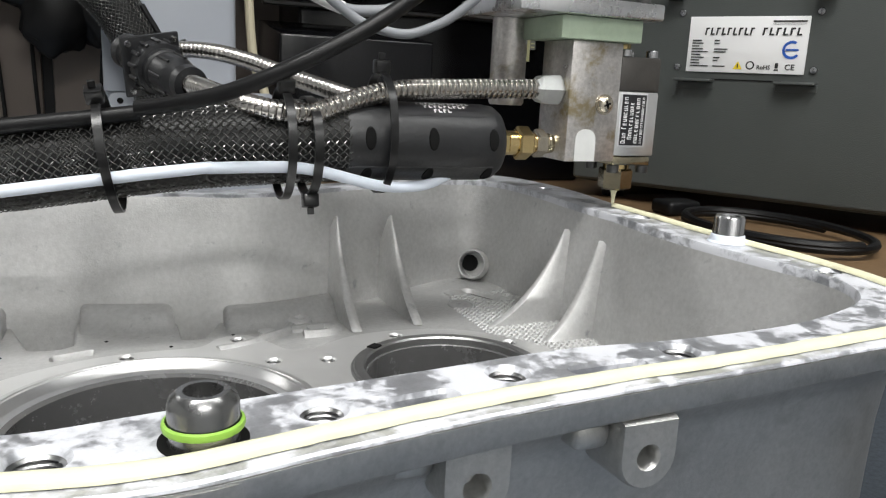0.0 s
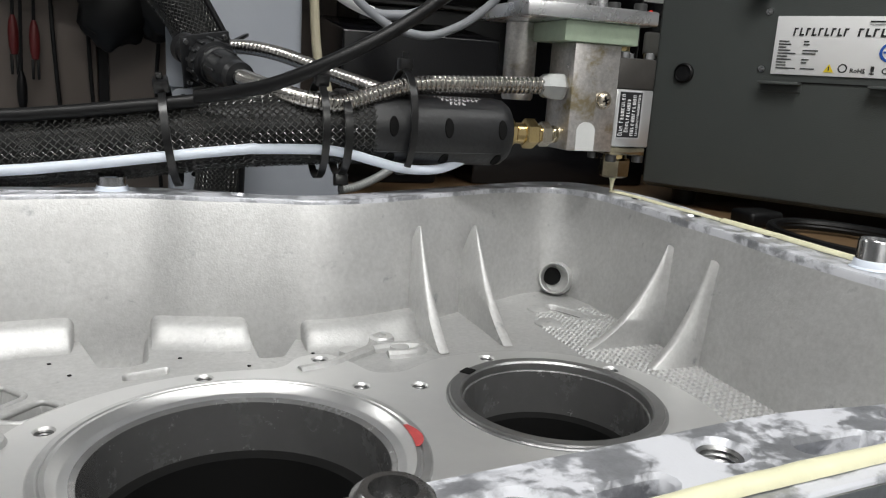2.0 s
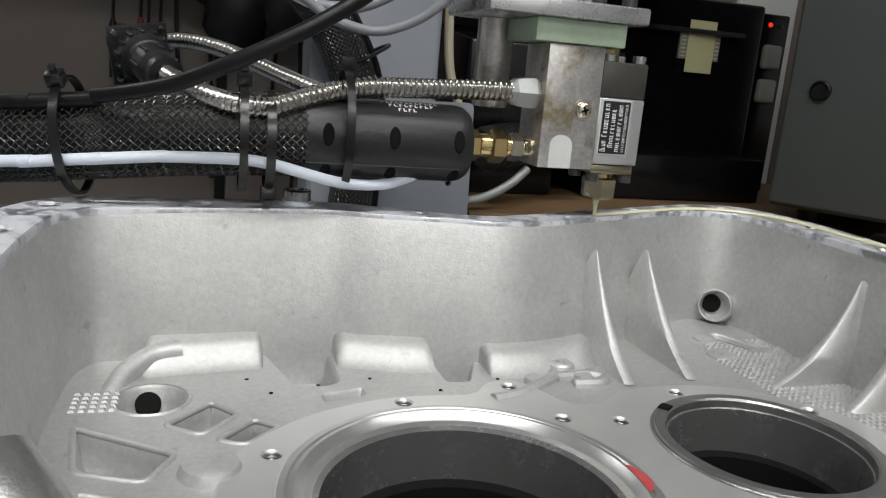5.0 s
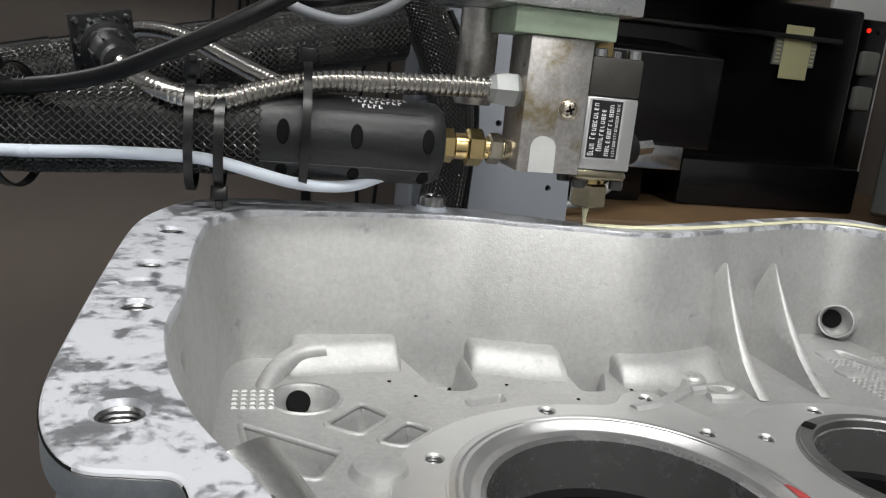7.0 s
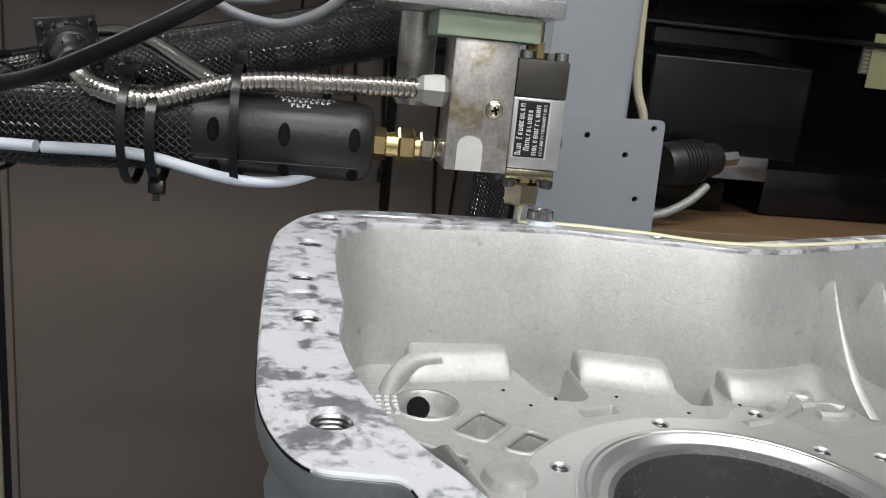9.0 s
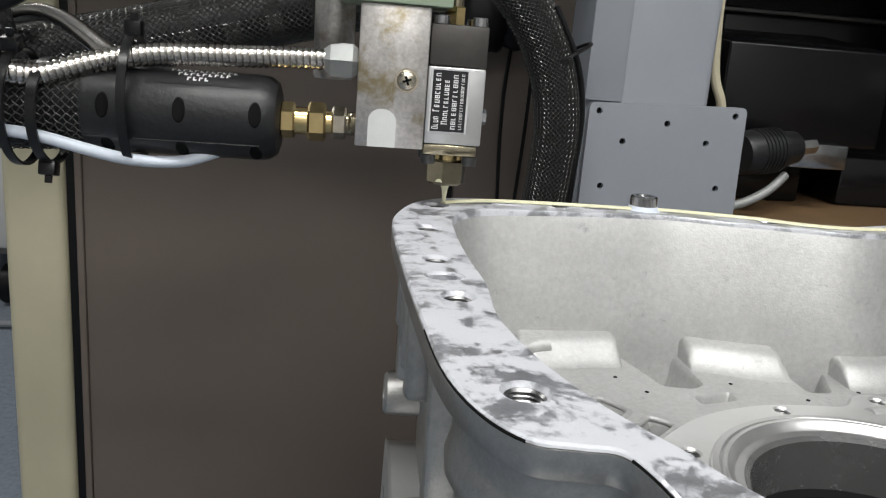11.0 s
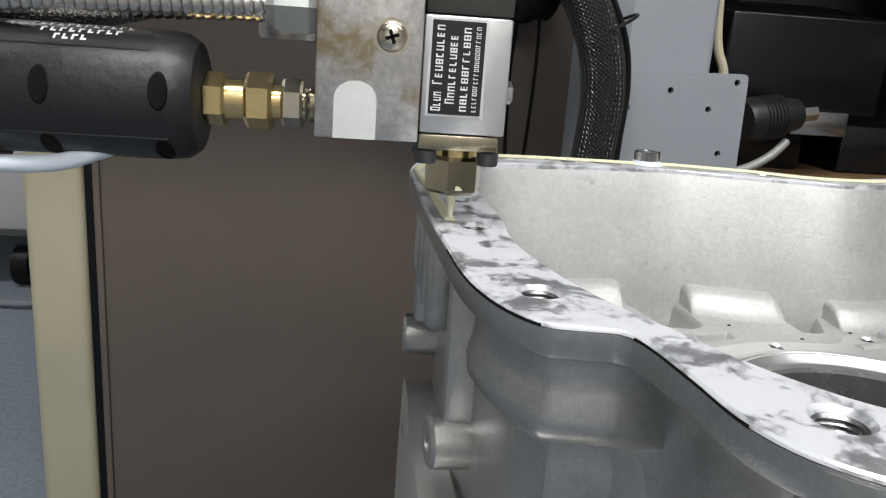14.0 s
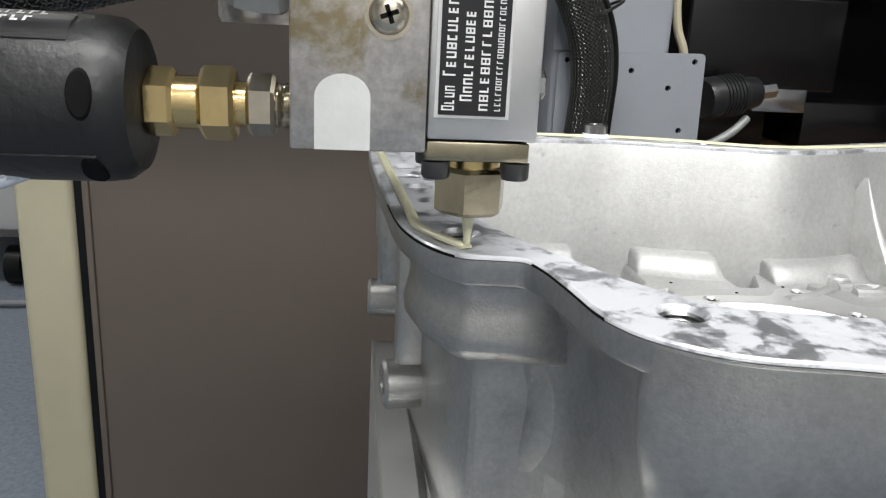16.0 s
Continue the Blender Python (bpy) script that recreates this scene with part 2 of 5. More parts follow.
def spline(pts, n, closed=False):
    """Catmull-Rom through the points, n steps to a span."""
    pts = [Vector(p) for p in pts]
    out = []
    k = len(pts)
    for i in range(k if closed else k - 1):
        p0, p1, p2, p3 = (pts[(i + j) % k] if closed else pts[min(max(i + j, 0), k - 1)] for j in (-1, 0, 1, 2))
        for s in range(n):
            t = s / n
            out.append(0.5 * ((2 * p1) + (p2 - p0) * t + (2 * p0 - 5 * p1 + 4 * p2 - p3) * t * t + (3 * p1 - p0 - 3 * p2 + p3) * t ** 3))
    if not closed:
        out.append(pts[-1])
    return out


def even(pts, step):
    """Points at even steps along a line of points."""
    out, left = [pts[0].copy()], step
    for a, b in zip(pts, pts[1:]):
        d = (b - a).length
        while d >= left and d > 1e-9:
            a = a.lerp(b, left / d)
            d = (b - a).length
            out.append(a.copy())
            left = step
        left -= d
    return out


def frames(pts, up=(0, 0, 1)):
    out, ref = [], Vector(up)
    for i, p in enumerate(pts):
        d = (pts[min(i + 1, len(pts) - 1)] - pts[max(i - 1, 0)]).normalized()
        s = d.cross(ref)
        if s.length < 1e-4:
            s = d.cross(Vector((1, 0, 0)))
        s.normalize()
        ref = s.cross(d)
        out.append((p, d, s, ref.copy()))
    return out


def tube(pts, radius, n=12, bm=None, radii=None, cap=True, flat=1.0):
    bm = bm or bmesh.new()
    rings = []
    for i, (p, d, s, u) in enumerate(frames(pts)):
        r = radii[i] if radii else radius
        rings.append([bm.verts.new(p + s * (r * flat * math.cos(2 * math.pi * k / n)) + u * (r * math.sin(2 * math.pi * k / n))) for k in range(n)])
    for a, b in zip(rings, rings[1:]):
        for k in range(n):
            bm.faces.new((a[k], a[(k + 1) % n], b[(k + 1) % n], b[k]))
    if cap:
        bm.faces.new(rings[0][::-1])
        bm.faces.new(rings[-1])
    return bm


def corrugated(pts, radius, pitch=0.0034):
    """A flexible metal conduit: flat interlocked bands with sharp grooves."""
    fine = even(pts, pitch / 5)
    radii = [radius * (0.88, 0.97, 1.0, 1.03, 1.05)[i % 5] for i in range(len(fine))]
    return tube(fine, radius, 14, None, radii)


def fill(loops, z, bm=None):
    """A flat face with holes, from loops of (x, y)."""
    bm = bm or bmesh.new()
    edges, rings = [], []
    for loop in loops:
        vs = [bm.verts.new((p[0], p[1], z)) for p in loop]
        rings.append(vs)
        edges += [bm.edges.new((vs[k], vs[(k + 1) % len(vs)])) for k in range(len(vs))]
    bmesh.ops.triangle_fill(bm, use_beauty=True, edges=edges)
    return bm, rings


def skirt(bm, ring, z, inset=0.0, steps=None, shares=None):
    """Carries a ring of vertices down (or up) to further levels: steps of (z, offset towards the ring's inside)."""
    pts = [Vector((v.co.x, v.co.y, 0)) for v in ring]
    nrm = inward(pts)
    last = ring
    for zz, off in steps or [(z, inset)]:
        now = [bm.verts.new((p.x + q.x * off * w, p.y + q.y * off * w, zz)) for p, q, w in zip(pts, nrm, shares or [1.0] * len(pts))]
        for k in range(len(now)):
            bm.faces.new((last[k], last[(k + 1) % len(now)], now[(k + 1) % len(now)], now[k]))
        last = now
    return last


def inward(pts):
    k = len(pts)
    area = sum(pts[i].x * pts[(i + 1) % k].y - pts[(i + 1) % k].x * pts[i].y for i in range(k))
    sign = 1 if area > 0 else -1
    out = []
    for i in range(k):
        d = pts[(i + 2) % k] - pts[i - 2]
        out.append(Vector((-d.y, d.x, 0)).normalized() * sign)
    return out


def circle(x, y, r, n=20):
    return [(x + r * math.cos(2 * math.pi * k / n), y + r * math.sin(2 * math.pi * k / n)) for k in range(n)]


def slot(x, y, length, width, turn, n=6):
    c, s = math.cos(radians(turn)), math.sin(radians(turn))
    pts = []
    for side in (1, -1):
        for k in range(n + 1):
            a = math.pi * (k / n - 0.5)
            u, v = side * (length / 2 - width / 2 + width / 2 * math.cos(a)), side * width / 2 * math.sin(a)
            pts.append((x + u * c - v * s, y + u * s + v * c))
    return pts


def rounded(poly, r=0.004, n=4):
    pts = [Vector((*p, 0)) for p in poly]
    out = []
    for i, p in enumerate(pts):
        a, b = (pts[i - 1] - p), (pts[(i + 1) % len(pts)] - p)
        ra = min(r, a.length * 0.45, b.length * 0.45)
        p0, p2 = p + a.normalized() * ra, p + b.normalized() * ra
        for k in range(n + 1):
            t = k / n
            q = p0.lerp(p, t).lerp(p.lerp(p2, t), t)
            out.append((q.x, q.y))
    return out


def letters(text, size, material, parent, m, name="lettering", squash=1.0, bold=0.0, align="LEFT"):
    cu = bpy.data.curves.new(name, "FONT")
    cu.body, cu.size, cu.extrude, cu.offset, cu.align_x = text, size, 0.00008, bold, align
    cu.resolution_u = 2
    tmp = bpy.data.objects.new(name, cu)
    scene.collection.objects.link(tmp)
    me = bpy.data.meshes.new_from_object(tmp.evaluated_get(bpy.context.evaluated_depsgraph_get()))
    bpy.data.objects.remove(tmp)
    me.materials.clear()
    me.materials.append(material)
    me.transform(m @ Matrix.Diagonal((squash, 1, 1, 1)))
    ob = new(name, me)
    ob.parent = parent
    return ob

# ---- the room ----


def setting(name, bm, material, label, smooth=0):
    return tagged(part(name, bm, material, None, label, smooth), kind="structure")


setting("floor", box(-3.2, 3.2, -2.7, 3.6, -0.10, 0.0), M_CARPET, "blue-grey looped carpet floor of the workshop")
setting("ceiling", box(-3.2, 3.2, -2.7, 3.6, 2.75, 2.85), M_WALL, "plain white workshop ceiling")
setting("wall_north", box(-3.2, 3.2, 3.4, 3.5, 0.0, 2.75), M_WALL, "white painted wall far behind the partition")
setting("wall_south", box(-3.2, 3.2, -2.6, -2.5, 0.0, 2.75), M_WALL, "white painted wall")
setting("wall_west", box(-3.1, -3.0, -2.5, 3.4, 0.0, 2.75), M_WALL, "white painted wall")
setting("wall_east", box(3.0, 3.1, -2.5, 3.4, 0.0, 2.75), M_WALL, "white painted wall")

# assumed fittings, one over each lamp, all out of view
for lx, ly in ((-0.35, -0.75), (0.95, -0.75), (0.0, -2.1), (-1.9, 1.6)):
    lamp = thing("unseen_ceiling_light", "unseen white fluorescent fitting flush with the ceiling", "ceiling light", "ceiling lights", (lx, ly, 2.75))
    part("housing", box(-0.64, 0.64, -0.19, 0.19, -0.06, -0.001, 0.006), M_WALL, lamp)
    part("diffuser", box(-0.6, 0.6, -0.15, 0.15, -0.068, -0.061, 0.002), M_TUBEGLOW, lamp, "glowing white diffuser")

# ---- partition of tall brown panels ----
partition = thing("partition", "brown partition panels with black gaps and cream end post", "partition", at=(0, 0.75, 0))
part("panel", box(-0.648, -0.126, 0, 0.05, 0.02, 1.9, 0.004), M_PANEL, partition)
part("panel", box(-0.112, 0.60, 0, 0.05, 0.02, 1.9, 0.004), M_PANEL, partition)
part("panel", box(0.614, 0.695, 0, 0.05, 0.02, 1.9, 0.004), M_PANEL, partition)
part("panel", box(0.815, 1.5, 0, 0.05, 0.02, 1.9, 0.004), M_PANEL, partition)
part("upright", box(0.697, 0.813, -0.006, 0.055, 0.02, 1.9, 0.008, 3), M_WALL, partition, "white painted upright")
# black strips fill the gaps between the panels
part("gap_strip", box(-0.126, -0.112, 0.012, 0.04, 0.02, 1.9), M_RUBBER, partition, "black strip filling the gap")
part("gap_strip", box(0.60, 0.614, 0.012, 0.04, 0.02, 1.9), M_RUBBER, partition, "black strip filling the gap")
part("gap_strip", box(-0.672, -0.658, 0.006, 0.04, 0.02, 1.9), M_RUBBER, partition, "black strip filling the gap")
part("edge_trim", box(-0.658, -0.648, -0.003, 0.05, 0.02, 1.9, 0.002), M_PANEL, partition)
part("end_post", box(-0.757, -0.672, -0.008, 0.06, 0.02, 1.9, 0.012, 4), M_CREAM, partition, "cream painted end post")
part("screw_head", lathe([(0, 0), (0.006, 0), (0.005, 0.004), (0, 0.005)], 12, axis((-0.757, 0.02, 0.62), (-1, 0, 0))), M_RUBBER, partition)

# unseen rack, added to keep ceiling light off the upper partition
rack = thing("unseen_shade_rack", "unseen dark rack added to shade the partition, above the hanging leads", "rack", at=(0, 0, 0))
part("shelf", box(-0.90, -0.055, 0.36, 0.748, 1.33, 1.345, 0.002), M_DARKSTEEL, rack)
for rx in (-0.85, -0.45, -0.08):
    part("bracket", box(rx - 0.004, rx + 0.004, 0.70, 0.7485, 1.25, 1.329, 0.001), M_DARKSTEEL, rack)

# far corner past the partition: a low white case with black castors and cables
far_case = thing("white_case", "white equipment case with black corners on the floor", "case", at=(-1.75, 2.6, 0))
part("body", box(-0.6, 0.55, 0, 0.5, 0.24, 1.6, 0.03), M_WALL, far_case)
part("corner_bumper", box(0.30, 0.58, -0.02, 0.1, 0.12, 0.62, 0.05), M_RUBBER, far_case, "black corner bumper")
part("castor", lathe([(0, -0.03), (0.08, -0.03), (0.08, 0.03), (0, 0.03)], 20, axis((0.4, 0.1, 0.08), (1, 0, 0))), M_RUBBER, far_case)
part("castor", lathe([(0, -0.03), (0.08, -0.03), (0.08, 0.03), (0, 0.03)], 20, axis((0.15, 0.1, 0.08), (1, 0, 0))), M_RUBBER, far_case)
tagged(part("floor_cable", tube(spline([(-1.75, 2.45, 0.012), (-1.5, 2.4, 0.02), (-1.3, 2.5, 0.012), (-1.2, 2.6, 0.1)], 8), 0.012, 8), M_GREYCABLE), "grey cable lying on the carpet", "cable")

# ---- supports ----
bench = thing("workbench", "worn plywood workbench on a dark steel frame", "workbench", at=(0, 0, 0))
part("top", box(0.135, 1.45, 0.372, 0.74, 0.905, 0.94, 0.003), M_WOOD, bench)
part("top", box(0.45, 1.45, -0.35, 0.371, 0.905, 0.94, 0.003), M_WOOD, bench)
part("rail", box(0.16, 1.4, 0.40, 0.44, 0.83, 0.904, 0.003), M_DARKSTEEL, bench)
for lx, ly in ((0.17, 0.41), (0.17, 0.70), (1.4, 0.70), (1.4, -0.3), (0.49, -0.3)):
    part("leg", box(lx - 0.02, lx + 0.02, ly - 0.02, ly + 0.02, 0, 0.904, 0.003), M_DARKSTEEL, bench)

stand = thing("fixture_stand", "dark steel fixture stand carrying the gearbox housing", "stand", at=(0, 0, 0))
part("top_plate", box(-0.15, 0.24, -0.27, 0.02, 0.70, 0.72, 0.003), M_DARKSTEEL, stand)
part("column", box(-0.04, 0.12, -0.2, -0.04, 0.02, 0.699, 0.006), M_DARKSTEEL, stand)
part("foot_plate", box(-0.2, 0.28, -0.35, 0.1, 0, 0.019, 0.003), M_DARKSTEEL, stand)

# ---- grey post with drilled mounting plate ----
post = thing("robot_post", "light grey painted square post with a drilled mounting plate", "post", at=(0, 0, 0))
part("column", box(-0.043, 0.080, 0.336, 0.42, 0.0, 1.9, 0.008, 3), M_POST, post)
part("corner_fold", box(-0.0445, -0.008, 0.332, 0.3355, 1.052, 1.9, 0.0015), M_POST, post)
HOLES = [(-0.0303, 1.0432), (0.1037, 1.0467), (0.0372, 1.0354), (-0.0044, 1.0159), (0.0782, 1.0192), (-0.0207, 0.9721), (0.095, 0.9761)]
bm, rings = fill([rounded([(-0.040, 0.86), (0.120, 0.86), (0.1145, 1.0555), (-0.040, 1.0505)], 0.006)] + [circle(x, z, 0.0031, 12) for x, z in HOLES], 0)
for k, r in enumerate(rings):
    skirt(bm, r, 0.006)
bmesh.ops.transform(bm, matrix=Matrix.Translation((0, 0.327, 0)) @ Matrix(((1, 0, 0, 0), (0, 0, 1, 0), (0, 1, 0, 0), (0, 0, 0, 1))), verts=bm.verts)
part("mounting_plate", bm, M_POST, post, "drilled grey mounting plate")
# black sheet behind the plate puts shade into its drilled holes
part("hole_shade_backing", box(-0.036, 0.115, 0.3332, 0.3352, 0.865, 1.0495), M_RUBBER, post)

# ---- grey controller cabinet ----
ux, uy = 0.5215, -0.8532
ctrl = thing("control_cabinet", "dark grey powder-coated robot control cabinet with a white rating plate", "control cabinet")
ctrl.matrix_world = Matrix(((ux, -uy, 0, 0.514), (uy, ux, 0, 0.377), (0, 0, 1, 0.96), (0, 0, 0, 1)))
part("body", box(0, 0.50, 0, 0.27, 0, 0.56, 0.006, 3), M_CTRL, ctrl)
part("door", box(0.004, 0.496, -0.012, -0.0005, 0.004, 0.556, 0.004, 3), M_CTRL, ctrl, "flat grey door")
for fx, fy in ((0.04, 0.04), (0.46, 0.04), (0.04, 0.23), (0.46, 0.23)):
    part("foot", lathe([(0, 0), (0.016, 0), (0.014, -0.0195), (0, -0.0195)], 16, pose(fx, fy, -0.0004)), M_RUBBER, ctrl)
U0 = 0.1375
sign = part("rating_plate", box(U0, U0 + 0.127, -0.0142, -0.0122, 0.141, 0.2015, 0.0006), M_WHITE, ctrl, "white rating plate with printed rows")


def bar(x0, x1, z0, z1, material, parent, y=-0.0147, lean=0.0, name="printed_bar"):
    bm = bmesh.new()
    vs = [bm.verts.new(c) for c in ((x0, y, z0), (x1, y, z0), (x1 + lean, y, z1), (x0 + lean, y, z1))]
    r = bmesh.ops.extrude_face_region(bm, geom=[bm.faces.new(vs)])
    bmesh.ops.translate(bm, vec=(0, -0.0003, 0), verts=[g for g in r["geom"] if isinstance(g, bmesh.types.BMVert)])
    return part(name, bm, material, parent, "", 0)


M_INK = mat("black_ink", (0.02, 0.02, 0.02), 0.6)
# the two words of the maker's mark, as plain blocks
for a, b in ((0.018, 0.073), (0.080, 0.122)):
    k = 9 if a < 0.05 else 6
    w = (b - a) / k
    for i in range(k):
        x = U0 + a + i * w
        bar(x, x + w * 0.28, 0.1815, 0.1895, M_INK, sign, lean=0.001)
        bar(x + w * 0.28, x + w * 0.75, 0.1815 if i % 2 else 0.1878, 0.1832 if i % 2 else 0.1895, M_INK, sign, lean=0.0002)
bar(U0 + 0.090, U0 + 0.124, 0.1955, 0.1970, M_INK, sign)
bar(U0 + 0.090, U0 + 0.124, 0.1932, 0.1936, M_INK, sign)
rng = random.Random(4)
for i in range(10):
    z = 0.175 - i * 0.0031
    bar(U0 + 0.005, U0 + 0.012 + rng.random() * 0.014, z, z + 0.0012, M_INK, sign)
    if i % 3 != 2:
        bar(U0 + 0.030, U0 + 0.034 + rng.random() * 0.012, z, z + 0.0012, M_INK, sign)
bm = bmesh.new()
for k in range(20):
    a0, a1 = radians(60 + k * 13), radians(60 + (k + 1) * 13)
    vs = [bm.verts.new((U0 + 0.112 + r * math.cos(a), -0.0148, 0.1665 + r * math.sin(a))) for r, a in ((0.0095, a0), (0.0095, a1), (0.0068, a1), (0.0068, a0))]
    bm.faces.new(vs)
part("round_mark", bm, M_BLUE, sign, "blue ring mark", 0)
bar(U0 + 0.106, U0 + 0.119, 0.1655, 0.1675, M_BLUE, sign)
bm = bmesh.new()
bm.faces.new([bm.verts.new(c) for c in ((U0 + 0.053, -0.0148, 0.145), (U0 + 0.063, -0.0148, 0.145), (U0 + 0.058, -0.0148, 0.1535))])
part("warning_triangle", bm, M_YELLOW, sign, "yellow warning triangle", 0)
bar(U0 + 0.0574, U0 + 0.0586, 0.1465, 0.151, M_INK, sign, y=-0.015)
part("approval_mark", lathe([(0.0032, 0), (0.0046, 0), (0.0046, 0.0003), (0.0032, 0.0003)], 20, axis((U0 + 0.071, -0.0142, 0.1495), (0, -1, 0))), M_INK, sign)
flip = Matrix(((1, 0, 0, 0), (0, 0, -1, 0), (0, 1, 0, 0), (0, 0, 0, 1)))
letters("RoHS", 0.0062, M_INK, sign, Matrix.Translation((U0 + 0.078, -0.0147, 0.1455)) @ flip, bold=0.0001)
bar(U0 + 0.0965, U0 + 0.101, 0.1445, 0.1458, M_INK, sign)
bar(U0 + 0.0972, U0 + 0.1003, 0.147, 0.1525, M_INK, sign)
letters("CE", 0.0085, M_INK, sign, Matrix.Translation((U0 + 0.107, -0.0147, 0.1455)) @ flip, bold=0.0001)


def screw_head(p, d, r, parent, material=M_STEEL, name="screw"):
    ob = part(name, lathe([(0, 0.0), (r, 0.0), (r, r * 0.25), (r * 0.8, r * 0.55), (r * 0.3, r * 0.65), (r * 0.28, r * 0.35), (0, r * 0.33)], 18, axis(p, d)), material, parent)
    return ob


for sx, sz in ((-0.010, 0.206), (-0.010, 0.146), (0.136, 0.206), (0.136, 0.146)):
    screw_head((U0 + sx, -0.0118, sz), (0, -1, 0), 0.0042, ctrl)
for bx in (U0 + 0.012, U0 + 0.120):
    bm = box(bx - 0.020, bx + 0.022, -0.030, -0.0122, 0.130, 0.133, 0.001)
    part("support_lip", bm, M_CTRL, ctrl, "folded grey lip")
    bm = box(bx - 0.020, bx + 0.022, -0.0138, -0.0122, 0.1225, 0.1298, 0.0005)
    part("support_lip", bm, M_CTRL, ctrl)
part("slot_edge", box(U0 + 0.03, U0 + 0.105, -0.0130, -0.0122, 0.1325, 0.1338), M_RUBBER, ctrl)
part("lock", lathe([(0, 0), (0.0115, 0), (0.0112, 0.004), (0.0095, 0.0055), (0.0085, 0.0035), (0, 0.0030)], 28, axis((0.041, -0.0119, 0.1375), (0, -1, 0))), M_RUBBER, ctrl, "round black plug")
for bx in (U0 - 0.02, U0 + 0.14):
    part("upper_bracket", box(bx - 0.008, bx + 0.010, -0.034, -0.0122, 0.219, 0.236, 0.003), M_RUBBER, ctrl, "black bracket")

# ---- black melter behind the post ----
melter = thing("glue_melter", "black sheet-metal glue melter with lit switches on the bench", "glue melter", at=(0, 0, 0.94))
part("cabinet", box(0.20, 0.64, 0.60, 0.739, 0.001, 0.275, 0.006, 3), M_BLACKBOX, melter)
bm = box(0.145, 0.340, 0.45, 0.598, 0.075, 0.205)
for v in bm.verts:
    if v.co.z > 0.2 and v.co.y < 0.5:
        v.co.z -= 0.022
bmesh.ops.bevel(bm, geom=list(bm.edges), offset=0.0035, segments=3, affect="EDGES", profile=0.5)
part("front_housing", bm, M_BLACKBOX, melter, "black front housing with a sloping top")
part("lid", box(0.12, 0.46, 0.44, 0.73, 0.262, 0.40, 0.006, 3), M_BLACKBOX, melter)
part("upper_rail", box(0.15, 0.60, 0.585, 0.599, 0.225, 0.232, 0.002), M_DARKSTEEL, melter)
part("pedestal", box(0.335, 0.60, 0.50, 0.598, 0.001, 0.0605, 0.004), M_BLACKBOX, melter)
part("pedestal", box(0.150, 0.285, 0.50, 0.598, 0.001, 0.0605, 0.004), M_BLACKBOX, melter)
panel = part("switch_panel", box(0.642, 0.70, 0.62, 0.735, 0.001, 0.268, 0.004), M_BLACKBOX, melter)
for z in (0.155, 0.205):
    sw = part("switch_cover", box(0.655, 0.685, 0.606, 0.6195, z - 0.018, z + 0.018, 0.005, 3), M_CLEAR, panel, "clear switch cover")
part("indicator", lathe([(0, 0), (0.0035, 0), (0.003, 0.002), (0, 0.0025)], 10, axis((0.665, 0.6195, 0.252), (0, -1, 0))), M_LED, panel, "lit red indicator")
part("indicator", lathe([(0, 0), (0.0035, 0), (0.003, 0.002), (0, 0.0025)], 10, axis((0.685, 0.6195, 0.252), (0, -1, 0))), M_DARKSTEEL, panel)
note = thing("paper_note", "pale yellow paper note taped to the black melter", "note", at=(0, 0, 0))
part("sheet", box(0.512, 0.556, 0.5922, 0.5930, 1.112, 1.184, 0.0003, 1, None, None), M_NOTE, note)
part("tape", box(0.500, 0.566, 0.5940, 0.5985, 1.130, 1.166, 0.0003, 1), M_CLEAR, note, "pale printed sticker behind the note")
for k in range(6):
    part("printed_bar", box(0.503, 0.510, 0.5932, 0.5939, 1.133 + k * 0.0054, 1.135 + k * 0.0054), M_NOTE, note)
    part("printed_bar", box(0.558, 0.564, 0.5932, 0.5939, 1.133 + k * 0.0054, 1.135 + k * 0.0054), M_NOTE, note)
fit_ = thing("hose_fitting", "black hose coupling with a steel conduit at the melter", "hose fitting", at=(0, 0, 0))
part("coupling", lathe([(0, 0), (0.021, 0), (0.024, 0.006), (0.024, 0.05), (0.020, 0.054), (0.018, 0.075), (0, 0.075)], 24, axis((0.150, 0.40, 1.005), (1, 0.3, 0.12))), M_COVER, fit_)
part("neck", lathe([(0, 0), (0.009, 0), (0.009, 0.03), (0, 0.03)], 6, axis((0.222, 0.422, 1.013), (1, 0.3, 0.12))), M_STEEL, fit_)
part("conduit", corrugated(spline([(0.118, 0.375, 0.950), (0.150, 0.38, 0.954), (0.185, 0.392, 0.968), (0.212, 0.41, 0.984)], 10), 0.0048, 0.003), M_GRIP, fit_)
part("bracket", box(0.232, 0.300, 0.440, 0.4495, 0.990, 1.018, 0.002), M_STEEL, fit_)
for k in range(6):
    part("grip_ridge", lathe([(0.0235, 0), (0.0252, 0.0006), (0.0252, 0.0022), (0.0235, 0.0028)], 24, axis(Vector((0.150, 0.40, 1.005)) + Vector((1, 0.3, 0.12)).normalized() * (0.018 + k * 0.005), (1, 0.3, 0.12))), M_COVER, fit_)

# clutter on the bench under the cabinet
coil = thing("coiled_cable", "black cable lying in loops on the bench", "cable")
part("loop", tube(spline([(0.56 + 0.07 * math.cos(a), 0.08 + 0.10 * math.sin(a), 0.947 + 0.006 * k / 30) for k, a in enumerate(np.linspace(0, 11, 30))], 3), 0.0045, 8), M_RUBBER, coil)
tagged(part("cardboard_box", box(0.60, 0.86, -0.30, -0.06, 0.9405, 0.99, 0.003), M_WOOD), "low brown cardboard box on the bench", "box")
